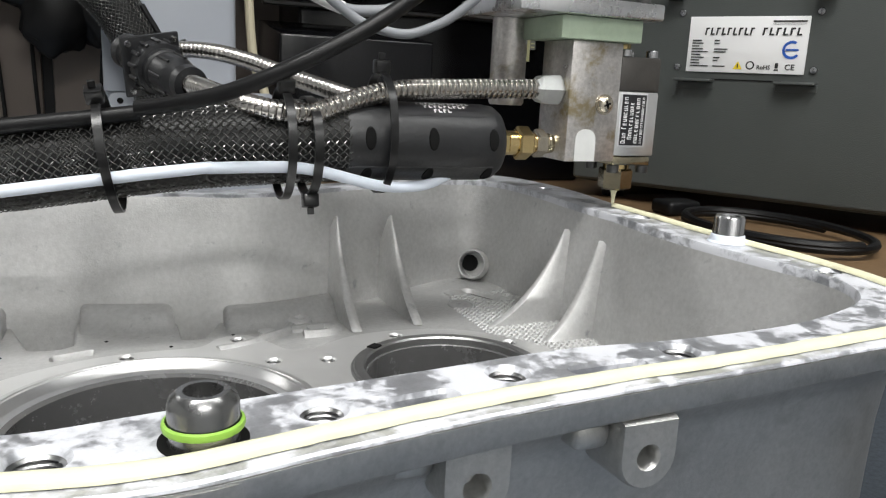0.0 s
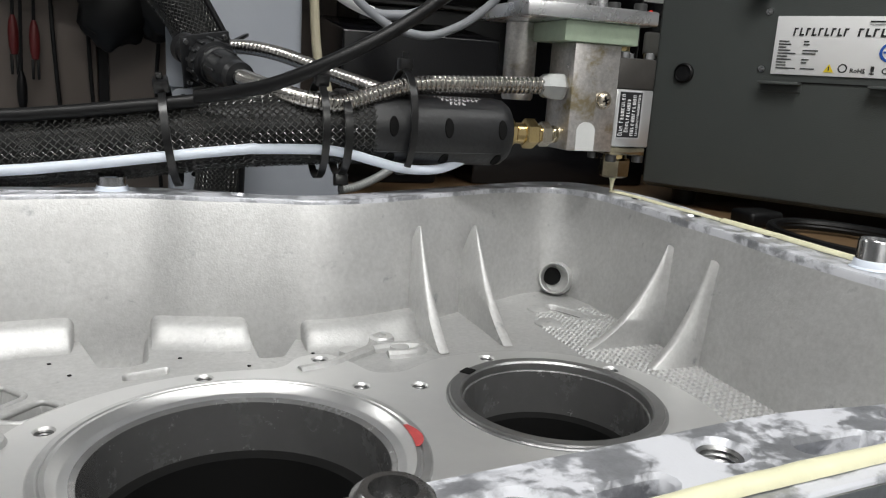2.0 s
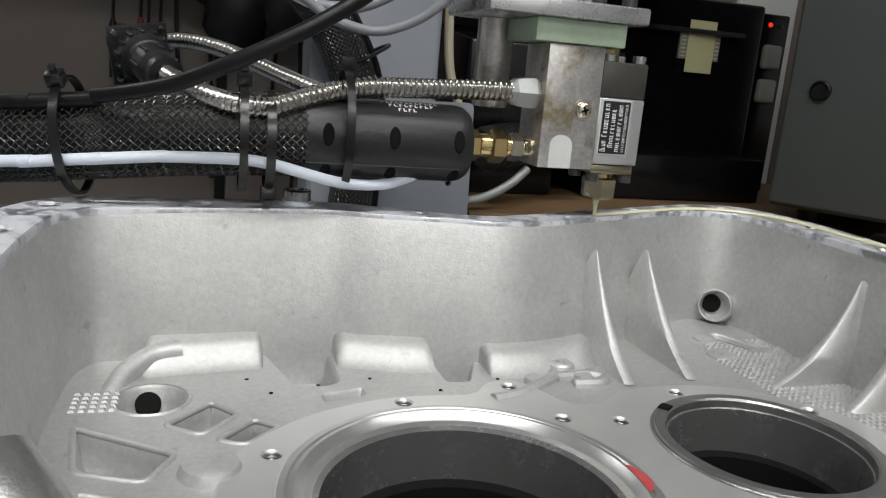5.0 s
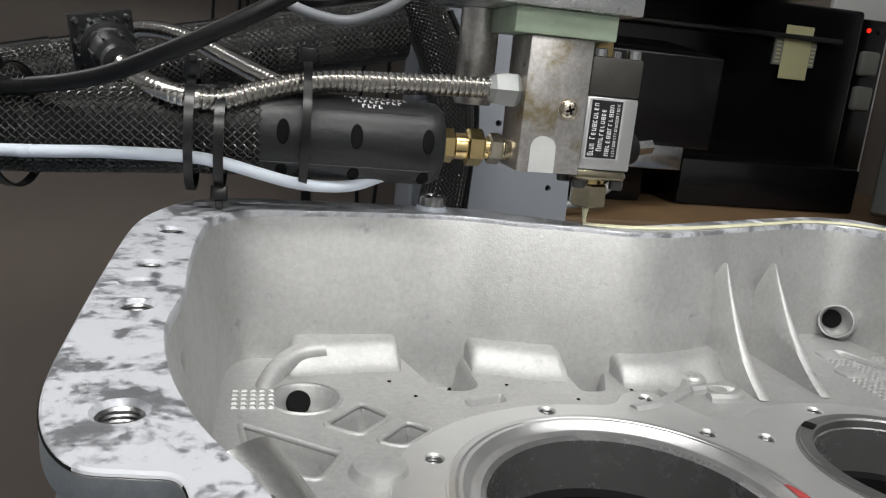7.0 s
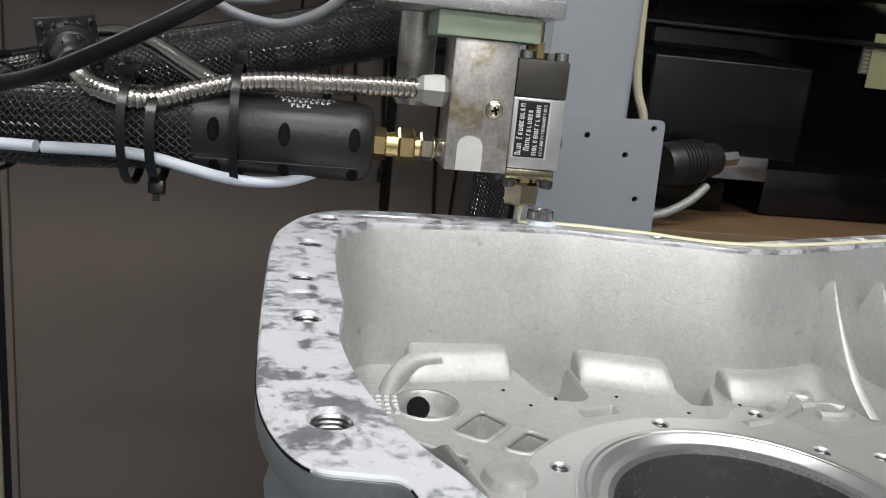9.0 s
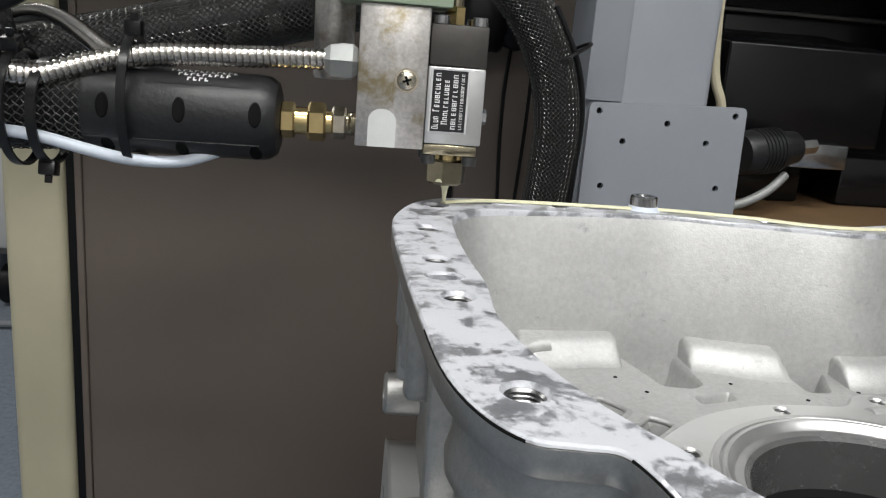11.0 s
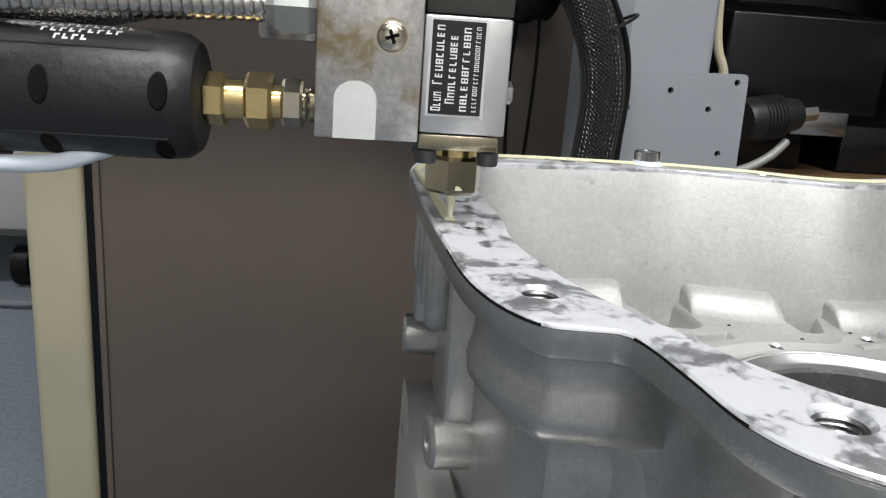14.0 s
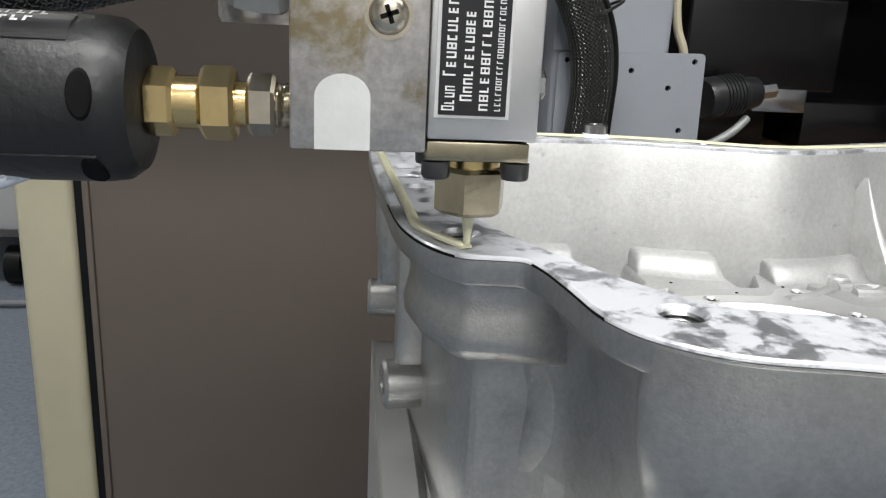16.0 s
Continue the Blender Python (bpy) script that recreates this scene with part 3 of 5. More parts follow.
tagged(part("cable_plug", box(0.53, 0.575, 0.20, 0.235, 0.9405, 0.957, 0.005, 3), M_RUBBER), "black plug lying on the bench", "plug")

# ---- gearbox housing ----
RIM_OUT = [(-0.233, -0.03), (-0.231, -0.1), (-0.228, -0.16), (-0.225, -0.2), (-0.219, -0.224), (-0.210, -0.238), (-0.199, -0.241), (-0.190, -0.243), (-0.186, -0.252), (-0.183, -0.27),
           (-0.180, -0.290), (-0.172, -0.304), (-0.156, -0.314), (-0.13, -0.319), (-0.1, -0.328), (-0.06, -0.339), (-0.03, -0.342), (0.0, -0.337), (0.04, -0.331), (0.08, -0.327),
           (0.12, -0.325), (0.17, -0.321), (0.21, -0.317)]
RIM_OUT += [(0.243, -0.305), (0.262, -0.285), (0.271, -0.255), (0.273, -0.219), (0.270, -0.187), (0.268, -0.148), (0.271, -0.09), (0.277, -0.03), (0.281, 0.02), (0.276, 0.07), (0.262, 0.1),
            (0.24, 0.108), (0.21, 0.104), (0.157, 0.083), (0.106, 0.062), (0.06, 0.042), (0.03, 0.034), (0.005, 0.038), (-0.03, 0.053), (-0.06, 0.063), (-0.1, 0.062), (-0.15, 0.06),
            (-0.195, 0.055), (-0.217, 0.037), (-0.229, 0.005)]
RIM_IN = [(-0.204, -0.03), (-0.204, -0.08), (-0.202, -0.12), (-0.2035, -0.15), (-0.202, -0.17), (-0.197, -0.195), (-0.19, -0.216), (-0.183, -0.231), (-0.176, -0.243), (-0.17, -0.256),
          (-0.16, -0.271), (-0.148, -0.283), (-0.135, -0.287), (-0.11, -0.292), (-0.085, -0.303), (-0.06, -0.311), (-0.03, -0.308), (0, -0.305), (0.045, -0.3), (0.085, -0.296), (0.123, -0.298),
          (0.17, -0.296), (0.205, -0.288)]
RIM_IN += [(0.232, -0.276), (0.248, -0.257), (0.252, -0.235), (0.248, -0.209), (0.244, -0.17), (0.244, -0.128), (0.247, -0.09), (0.246, -0.047), (0.248, 0.008), (0.246, 0.045), (0.236, 0.07),
           (0.212, 0.08), (0.175, 0.071), (0.12, 0.046), (0.072, 0.024), (0.035, 0.016), (0.003, 0.023), (-0.035, 0.03), (-0.065, 0.038), (-0.105, 0.036), (-0.15, 0.03), (-0.185, 0.023), (-0.2, 0.003)]
outer = [(p.x, p.y) for p in spline([(*p, 0) for p in RIM_OUT], 5, True)]
inner = [(p.x, p.y) for p in spline([(*p, 0) for p in RIM_IN], 5, True)]
Z1, ZF = 1.0, 0.923

house = thing("gearbox_housing", "open grey cast aluminium gearbox housing, rim smeared white", "gearbox housing")

# bolt holes in the rim: x, y, radius
RIM_HOLES = [(-0.2172, -0.0879, 0.0052), (-0.2142, -0.1376, 0.0052), (-0.2058, -0.2144, 0.0056), (-0.1605, -0.2881, 0.0056), (-0.054, -0.3245, 0.0056), (0.0046, -0.3175, 0.0052),
             (0.0578, -0.3085, 0.0052), (0.1174, -0.3065, 0.0052), (0.222, -0.300, 0.0052), (0.2600, -0.236, 0.005), (0.2600, -0.0986, 0.0045), (0.2615, -0.0378, 0.0045), (0.265, 0.0265, 0.0045),
             (0.2417, 0.0923, 0.0045), (0.1559, 0.0725, 0.0045), (0.079, 0.0405, 0.0045), (-0.0093, 0.037, 0.0045), (-0.1322, 0.047, 0.0040), (-0.2070, 0.030, 0.0060), (-0.2165, -0.030, 0.0060)]
RIM_SLOTS = [slot(-0.172, 0.0445, 0.036, 0.0055, 6), slot(-0.1085, 0.0475, 0.022, 0.005, 3), slot(-0.2165, -0.1125, 0.016, 0.0115, 3), slot(0.030, -0.318, 0.020, 0.008, 6), slot(0.088, -0.312, 0.026, 0.008, 2)]
bm, rings = fill([outer, inner] + [circle(x, y, r + 0.0012, 20) for x, y, r in RIM_HOLES] + RIM_SLOTS, Z1)
skirt(bm, rings[0], 0, 0, [(Z1 - 0.0006, -0.0007), (Z1 - 0.0012, -0.0009)])
skirt(bm, rings[1], 0, 0, [(Z1 - 0.001, 0.0006), (Z1 - 0.006, 0.0008)])
for r, (x, y, rad) in zip(rings[2:], RIM_HOLES):
    skirt(bm, r, 0, 0, [(Z1 - 0.0015, 0.0012), (Z1 - 0.02, 0.0012)])
for r in rings[2 + len(RIM_HOLES):]:
    last = skirt(bm, r, 0, 0, [(Z1 - 0.0012, 0.0008), (Z1 - 0.011, 0.0012)])
    bm.faces.new(last)
part("rim", bm, M_RIM, house, "machined rim with white residue", 30)


def thread(x, y, z, r, parent, depth=0.018):
    """A threaded bore: a stack of turned ridges with a dark bottom."""
    prof, h = [(r, 0.0)], 0.0
    while h > -depth:
        prof += [(r * 0.86, h - 0.0007), (r, h - 0.0014)]
        h -= 0.0014
    prof.append((0, h))
    return part("threaded_hole", lathe(prof, 16, pose(x, y, z)), M_THREAD, parent)


for x, y, r in RIM_HOLES:
    thread(x, y, Z1 - 0.0016, r, house)

# inside wall with draft and a rounded foot
bm = bmesh.new()
ring = [bm.verts.new((x, y, Z1 - 0.0012)) for x, y in inner]


def slope(p, q):
    """The rear wall leans in more than the others."""
    k = min(1.0, max(0.0, (-q.y - 0.4) / 0.5)) * min(1.0, max(0.0, (0.185 - p[0]) / 0.05)) * min(1.0, max(0.0, (p[0] + 0.19) / 0.05))
    return 0.5 + 0.5 * k


leans = [slope(p, q) for p, q in zip(inner, inward([Vector((*p, 0)) for p in inner]))]
leans = [sum(leans[(i + j) % len(leans)] for j in range(-4, 5)) / 9 for i in range(len(leans))]
foot = skirt(bm, ring, 0, 0, [(Z1 - 0.006, 0.0022), (Z1 - 0.014, 0.0050), (Z1 - 0.03, 0.0104), (Z1 - 0.05, 0.0160), (0.940, 0.0180), (0.926, 0.0202), (0.898, 0.0240)], leans)
part("inner_wall", bm, M_CAST, house, "sand-textured cast inner wall", 60)
foot_line = [(p.x + q.x * 0.0130 * w, p.y + q.y * 0.0130 * w) for p, q, w in zip([Vector((*p, 0)) for p in inner], inward([Vector((*p, 0)) for p in inner]), leans)]

# outside wall, set back under the rim
bm = bmesh.new()
ring = [bm.verts.new((x, y, Z1 - 0.0011)) for x, y in outer]

bot = skirt(bm, ring, 0, 0, [(Z1 - 0.0016, -0.0009), (Z1 - 0.0088, -0.0007), (Z1 - 0.0098, 0.0004), (Z1 - 0.0115, 0.005), (Z1 - 0.017, 0.0115), (Z1 - 0.025, 0.0160), (0.955, 0.0180), (0.93, 0.0185), (0.88, 0.019), (0.80, 0.020), (0.74, 0.021), (0.7205, 0.022)])
bm.faces.new(bot)
part("outer_wall", bm, M_CAST_OUT, house, "darker cast outer wall", 60)

# floor with its bores, wells and pockets
BIG, SMALL = (-0.0265, -0.1405), (0.1272, -0.1195)
WELL = (-0.1535, -0.0375)
POCKETS = [[(-0.1467, -0.066), (-0.1262, -0.0423), (-0.1132, -0.0578), (-0.130, -0.0772)], [(-0.1244, -0.0826), (-0.1072, -0.0626), (-0.0957, -0.0725), (-0.1115, -0.0881)],
           [(-0.1830, -0.0630), (-0.1390, -0.0925), (-0.1500, -0.1140), (-0.1770, -0.1030)], [(-0.1740, -0.118), (-0.1500, -0.128), (-0.136, -0.165), (-0.160, -0.190)]]
FLANGE_HOLES = [(-0.0357, -0.0567), (-0.1019, -0.1013), (0.0381, -0.0821), (0.0669, -0.0877), (0.1166, -0.0583), (0.1795, -0.0880), (0.0249, -0.0424), (-0.112, -0.175)]
# the flange: a flat machined web round both bores
web = rounded([(-0.128, -0.150), (-0.118, -0.096), (-0.082, -0.064), (-0.040, -0.0490), (0.004, -0.0510), (0.014, -0.0360), (0.030, -0.0330), (0.040, -0.0480), (0.048, -0.0670), (0.064, -0.0690), (0.088, -0.0520), (0.122, -0.0480), (0.160, -0.0560),
               (0.196, -0.092), (0.203, -0.130), (0.195, -0.180), (0.12, -0.20), (0.05, -0.205), (-0.03, -0.245), (-0.11, -0.215)], 0.02, 5)
slot_a = rounded([(-0.0743, -0.0391), (-0.0513, -0.0322), (-0.0513, -0.0425), (-0.0737, -0.0489)], 0.003)
slot_b = slot(0.2120, 0.0215, 0.036, 0.0135, -64)
# low valleys between the bulges of the rear wall
VALLEYS = [[(-0.0990, 0.0195), (-0.0620, 0.0205), (-0.0615, -0.024), (-0.0700, -0.0300), (-0.0860, -0.0280)], [(-0.0065, 0.0070), (0.0205, 0.0010), (0.0080, -0.0300), (-0.0060, -0.0300)]]
bm, rings = fill([foot_line, circle(*WELL, 0.0172, 32), slot_a, slot_b, web] + [rounded(p, 0.004) for p in POCKETS + VALLEYS], ZF - 0.002)
skirt(bm, rings[0], ZF - 0.012)
for r, depth in zip(rings[1:4], (0.012, 0.012, 0.034)):
    bm.faces.new(skirt(bm, r, 0, 0, [(ZF - 0.0035, 0.0012), (ZF + 0.002 - depth, 0.0022), (ZF - 0.002 - depth, 0.0050)]))
skirt(bm, rings[4], ZF - 0.012)
for r in rings[5:]:
    bm.faces.new(skirt(bm, r, 0, 0, [(ZF - 0.0026, 0.0005), (ZF - 0.0042, 0.0014), (ZF - 0.0075, 0.0022), (ZF - 0.018, 0.0036), (ZF - 0.020, 0.0050)]))
part("floor_casting", bm, M_CAST, house, "cast floor with pockets", 40)
bm, rings = fill([web, circle(*BIG, 0.0765, 72), circle(*SMALL, 0.0538, 60)] + [circle(x, y, 0.0047, 18) for x, y in FLANGE_HOLES], ZF)
skirt(bm, rings[0], 0, 0, [(ZF - 0.001, -0.001), (ZF - 0.008, -0.0035)])
for r in rings[1:]:
    skirt(bm, r, 0, 0, [(ZF - 0.001, 0.0008), (ZF - 0.02, 0.0008)])
part("bearing_web", bm, M_MACH, house, "smooth machined web round the bores", 30)
# dark plate put into the slot in place of its shade
bm, rings = fill([slot(0.2120, 0.0215, 0.0335, 0.0110, -64)], ZF - 0.0055)
skirt(bm, rings[0], ZF - 0.02)
part("slot_shade", bm, M_DEEP, house, "dark plate standing for shade inside a slotted opening", 30)
for x, y in FLANGE_HOLES:
    thread(x, y, ZF - 0.001, 0.0039, house, 0.014)
part("well_lip", lathe([(0.0170, -0.003), (0.0172, -0.0014), (0.0182, -0.0011), (0.0194, -0.0024)], 36, pose(*WELL, ZF)), M_CAST, house, "worn lip of the well")
# no real hole: a black disc gives the shade of one
part("well_bore_shade", lathe([(0.0060, -0.003), (0.0060, 0.0004), (0.0056, 0.0010), (0, 0.0010)], 24, axis((WELL[0] - 0.0020, WELL[1] + 0.0108, ZF - 0.0092), (0.05, -0.72, 0.7))), M_SHADE_AND_MARKS, house, "black disc standing for the shade in a drilled hole")
for p in POCKETS:
    line = [Vector((x, y, ZF - 0.0026)) for x, y in rounded(p, 0.005)]
    part("pocket_rib", tube(line + line[:2], 0.0017, 8, None, None, False), M_CAST, house, "rounded rib round a pocket", 60)

part("bearing_seat", lathe([(0.0772, -0.006), (0.0772, 0.0008), (0.0764, 0.0014), (0.0738, 0.0014), (0.0730, 0.0006), (0.0722, 0.0016), (0.0705, 0.0016), (0.0672, -0.0020), (0.0664, -0.0024), (0.0640, -0.0024), (0.0618, -0.0036)], 96, pose(*BIG, ZF)), M_RING, house, "bright turned bearing ring")
part("bearing_bore", lathe([(0.0630, -0.0028), (0.0606, -0.0042), (0.0602, -0.030)], 96, pose(*BIG, ZF)), M_DEEP, house, "bored steel wall")
# black linings stand for the shade at the bottom of both bores
part("bore_shade", lathe([(0.0603, -0.029), (0.0560, -0.031), (0.0555, -0.085), (0, -0.088)], 64, pose(*BIG, ZF)), M_SHADE_AND_MARKS, house, "black lining standing for the shade deep in the bore")
part("bearing_seat", lathe([(0.0545, -0.006), (0.0545, 0.0006), (0.0540, 0.0012), (0.0530, 0.0013), (0.0525, 0.0022), (0.0478, 0.0022), (0.0468, 0.0012), (0.0460, -0.004)], 80, pose(*SMALL, ZF)), M_BORE, house, "dark turned bearing ring")
part("bearing_bore", lathe([(0.0468, -0.002), (0.0455, -0.003), (0.0452, -0.028)], 80, pose(*SMALL, ZF)), M_DEEP, house, "bored steel wall")
part("bore_shade", lathe([(0.0453, -0.027), (0.0420, -0.029), (0.0415, -0.08), (0, -0.082)], 64, pose(*SMALL, ZF)), M_SHADE_AND_MARKS, house, "black lining standing for the shade deep in the bore")
a0 = math.atan2(-0.117 + 0.146, 0.0395 + 0.029)
bm = bmesh.new()
ends = (0.0722, 0.0742, 0.0752, 0.0758, 0.0757, 0.0750, 0.0740, 0.0728)
for k in range(7):
    t0, t1 = a0 - 0.58 + k * 0.042, a0 - 0.58 + (k + 1) * 0.042
    vs = [bm.verts.new((BIG[0] + r * math.cos(a), BIG[1] + r * math.sin(a), ZF + 0.0019)) for r, a in ((ends[k], t0), (ends[k + 1], t1), (0.0707, t1), (0.0707, t0))]
    bm.faces.new(vs)
part("paint_mark", bm, M_REDPAINT, house, "red paint dab", 0)
# notch in the small bearing ring, its shade drawn as a raised black block
part("notch_shade", box(-0.004, 0.004, -0.003, 0.003, 0, 0.0012, 0.0008, 2, None, Matrix.Translation((SMALL[0] + 0.0505 * math.cos(radians(128)), SMALL[1] + 0.0505 * math.sin(radians(128)), ZF + 0.0016)) @ pose(0, 0, 0, 0, 0, 38)), M_SHADE_AND_MARKS, house)

# oil gallery: two cast ridges and a boss
for pts, r in (([(0.012, -0.055), (0.030, -0.049), (0.042, -0.040), (0.056, -0.030), (0.062, -0.020)], 0.0042), ([(0.058, -0.030), (0.075, -0.028), (0.086, -0.033), (0.078, -0.040), (0.064, -0.040)], 0.0042)):
    part("gallery_ridge", tube(spline([(x, y, ZF - 0.0024) for x, y in pts], 6), r, 10), M_CAST, house)
part("gallery_boss", lathe([(0.0085, -0.003), (0.0075, 0.002), (0.006, 0.0032), (0.003, 0.003), (0.0025, 0.001), (0, 0.001)], 24, pose(0.066, -0.018, ZF)), M_MACH, house)
for x, y in ((0.043, -0.034), (0.073, -0.033)):
    part("bright_pad", lathe([(0.0055, -0.002), (0.0053, 0.0010), (0, 0.0012)], 20, pose(x, y, ZF + 0.0002)), M_MACH, house)
for x, y in ((-0.109, -0.018), (-0.046, -0.022), (0.024, -0.028), (-0.012, -0.040), (-0.098, -0.036)):
    part("pin_mark", lathe([(0, 0.0003), (0.0011, 0.0003), (0.0011, 0), (0, 0)], 8, pose(x, y, ZF - 0.0019)), M_SHADE_AND_MARKS, house)


def wall_y(x):
    """How far back the inner rim lies over x, along the rear."""
    best = min((p for p in inner if p[1] > -0.03), key=lambda p: abs(p[0] - x))
    return best[1]


# rounded bulges along the foot of the rear wall, with steep ends down into the valleys
for x0, x1, zt, reach in ((-0.160, -0.100, 0.9345, 0.040), (-0.0605, -0.0080, 0.9335, 0.044), (0.0215, 0.098, 0.9325, 0.046)):
    bm = bmesh.new()
    secs = []
    steps = [(0.0, 0.72), (0.0010, 0.88), (0.0026, 0.97), (0.0050, 1.0)]
    n = 8
    for u, k in [(x0 + a, b) for a, b in steps] + [(x0 + 0.005 + (x1 - x0 - 0.01) * i / n, 1.0) for i in range(1, n)] + [(x1 - a, b) for a, b in reversed(steps)]:
        yb = wall_y(u) - 0.010
        h = 0.9185 + (zt - 0.9185) * k
        rise = h - 0.9190
        prof = [(0, 0), (0.26, 0), (0.36, 0.03), (0.43, 0.11), (0.49, 0.24), (0.55, 0.42), (0.62, 0.62), (0.70, 0.80), (0.82, 0.93), (1.0, 1.0)]
        secs.append([bm.verts.new((u, yb, 0.902))] + [bm.verts.new((u, yb - reach * a, h - rise * b)) for a, b in prof] + [bm.verts.new((u, yb - reach * 1.02, 0.902))])
    for a, b in zip(secs, secs[1:]):
        for k in range(len(a) - 1):
            bm.faces.new((a[k], a[k + 1], b[k + 1], b[k]))
    bm.faces.new(secs[0])
    bm.faces.new(secs[-1])
    part("foot_bulge", bm, M_CAST, house, "rounded cast bulge", 50)
part("curved_ridge", tube(spline([(-0.142, 0.005, 0.9290), (-0.156, 0.001, 0.9275), (-0.166, -0.009, 0.9235), (-0.172, -0.022, 0.9180), (-0.175, -0.032, 0.912)], 6), 0.0058, 16), M_CAST, house)
part("raised_boss", lathe([(0.018, -0.03), (0.013, 0.0), (0.011, 0.004), (0.007, 0.0055), (0, 0.006)], 24, pose(-0.126, -0.109, ZF - 0.002)), M_CAST, house)


def fin(tip, root, toe, thick=0.0042):
    """A tapering stiffening fin: wall line from root up to tip, concave edge down to the toe."""
    tip, root, toe = Vector(tip), Vector(root), Vector(toe)
    side = (toe - root).cross(Vector((0, 0, 1))).normalized()
    mid = root.lerp(toe, 0.30) + Vector((0, 0, 0.020))
    edge = [tip.lerp(mid, t).lerp(mid.lerp(toe, t), t) for t in [k / 12 for k in range(13)]]
    back = [tip.lerp(root, k / 12) for k in range(13)]
    bm = bmesh.new()
    secs = []
    for k, (e, w) in enumerate(zip(edge, back)):
        th = thick * (0.10 + 0.90 * min(1.0, k / 7) ** 0.8)
        d = (e - w)
        dn = d.normalized() if d.length > 1e-5 else (toe - root).normalized()
        w2 = w - dn * (0.003 + 0.014 * min(1.0, k / 5))
        secs.append([bm.verts.new(c) for c in (w2 + side * th * 1.5, w.lerp(e, 0.3) + side * th, e + side * th * 0.75, e + side * th * 0.35 + dn * 0.0014 * min(1.0, k / 3), e - side * th * 0.35 + dn * 0.0014 * min(1.0, k / 3), e - side * th * 0.75, w.lerp(e, 0.3) - side * th, w2 - side * th * 1.5)])
    for a, b in zip(secs, secs[1:]):
        for k in range(7):
            bm.faces.new((a[k], a[k + 1], b[k + 1], b[k]))
    bm.faces.new(secs[0])
    return part("stiffening_fin", bm, M_CAST, house, "tapered cast fin", 60)


fin((0.0995, 0.018, 0.9833), (0.0965, 0.004, 0.917), (0.0972, -0.0424, 0.9215))
fin((0.1435, 0.032, 0.9808), (0.1400, 0.016, 0.917), (0.1395, -0.0384, 0.9215))
fin((0.2385, -0.0465, 0.9833), (0.2365, -0.0500, 0.917), (0.1838, -0.0531, 0.9215))
fin((0.2385, -0.0865, 0.9836), (0.2385, -0.0860, 0.917), (0.2060, -0.0880, 0.9215))

# round outlet in the corner wall
OUT_P, OUT_D = Vector((0.2215, 0.0590, 0.9345)), Vector((-0.72, -0.66, 0.22)).normalized()
part("outlet", lathe([(0.0126, -0.006), (0.0116, 0.0008), (0.0110, 0.0010), (0.0104, 0.0004), (0.0096, -0.0060), (0, -0.0075)], 32, axis(OUT_P, OUT_D)), M_CAST, house, "round outlet hole")
# off-centre black disc painted as the shaded side of the outlet
part("outlet_shade", lathe([(0, 0.0003), (0.0066, 0.0003), (0.0068, -0.0030), (0, -0.0030)], 24, axis(OUT_P + Vector((-0.0026, 0.0030, 0.0010)) - OUT_D * 0.0050, OUT_D)), M_SHADE_AND_MARKS, house, "black disc standing for shade inside the outlet")
part("outlet_lump", lathe([(0.0105, -0.002), (0.0090, 0.002), (0.006, 0.0036), (0, 0.0040)], 24, pose(0.1850, -0.0035, ZF - 0.003)), M_CAST, house)
part("outlet_lump", lathe([(0.0095, -0.002), (0.0080, 0.002), (0.005, 0.0036), (0, 0.0040)], 24, pose(0.1935, 0.0270, ZF - 0.003)), M_CAST, house)

# chequered relief on the floor
verts, faces = [], []
for i in range(15):
    for j in range(46):
        cx, cy = 0.178 + i * 0.0042, -0.165 + j * 0.0042
        if cx + 0.12 * cy > 0.238 or (cx - SMALL[0]) ** 2 + (cy - SMALL[1]) ** 2 < 0.071 ** 2 or (abs(cx - 0.2120 + (cy - 0.0215) * 0.49) < 0.010 and abs(cy - 0.0215) < 0.019) or cx < 0.178 + max(0, (cy - 0.0) * 0.5):
            continue
        b0 = len(verts)
        verts += [(cx - 0.0017, cy - 0.0017, ZF - 0.0022), (cx + 0.0017, cy - 0.0017, ZF - 0.0022), (cx + 0.0017, cy + 0.0017, ZF - 0.0022), (cx - 0.0017, cy + 0.0017, ZF - 0.0022),
                  (cx - 0.0009, cy - 0.0009, ZF - 0.0009), (cx + 0.0009, cy - 0.0009, ZF - 0.0009), (cx + 0.0009, cy + 0.0009, ZF - 0.0009), (cx - 0.0009, cy + 0.0009, ZF - 0.0009)]
        faces += [(b0 + 4, b0 + 5, b0 + 6, b0 + 7)] + [(b0 + k, b0 + (k + 1) % 4, b0 + 4 + (k + 1) % 4, b0 + 4 + k) for k in range(4)]
for i in range(5):
    for j in range(5):
        cx, cy = -0.186 + i * 0.0042, -0.048 + j * 0.0046
        b0 = len(verts)
        verts += [(cx - 0.0017, cy - 0.0017, ZF - 0.0022), (cx + 0.0017, cy - 0.0017, ZF - 0.0022), (cx + 0.0017, cy + 0.0017, ZF - 0.0022), (cx - 0.0017, cy + 0.0017, ZF - 0.0022),
                  (cx - 0.0009, cy - 0.0009, ZF - 0.0009), (cx + 0.0009, cy - 0.0009, ZF - 0.0009), (cx + 0.0009, cy + 0.0009, ZF - 0.0009), (cx - 0.0009, cy + 0.0009, ZF - 0.0009)]
        faces += [(b0 + 4, b0 + 5, b0 + 6, b0 + 7)] + [(b0 + k, b0 + (k + 1) % 4, b0 + 4 + (k + 1) % 4, b0 + 4 + k) for k in range(4)]
me = bpy.data.meshes.new("chequer_relief")
me.from_pydata(verts, [], faces)
me.materials.append(M_CAST)
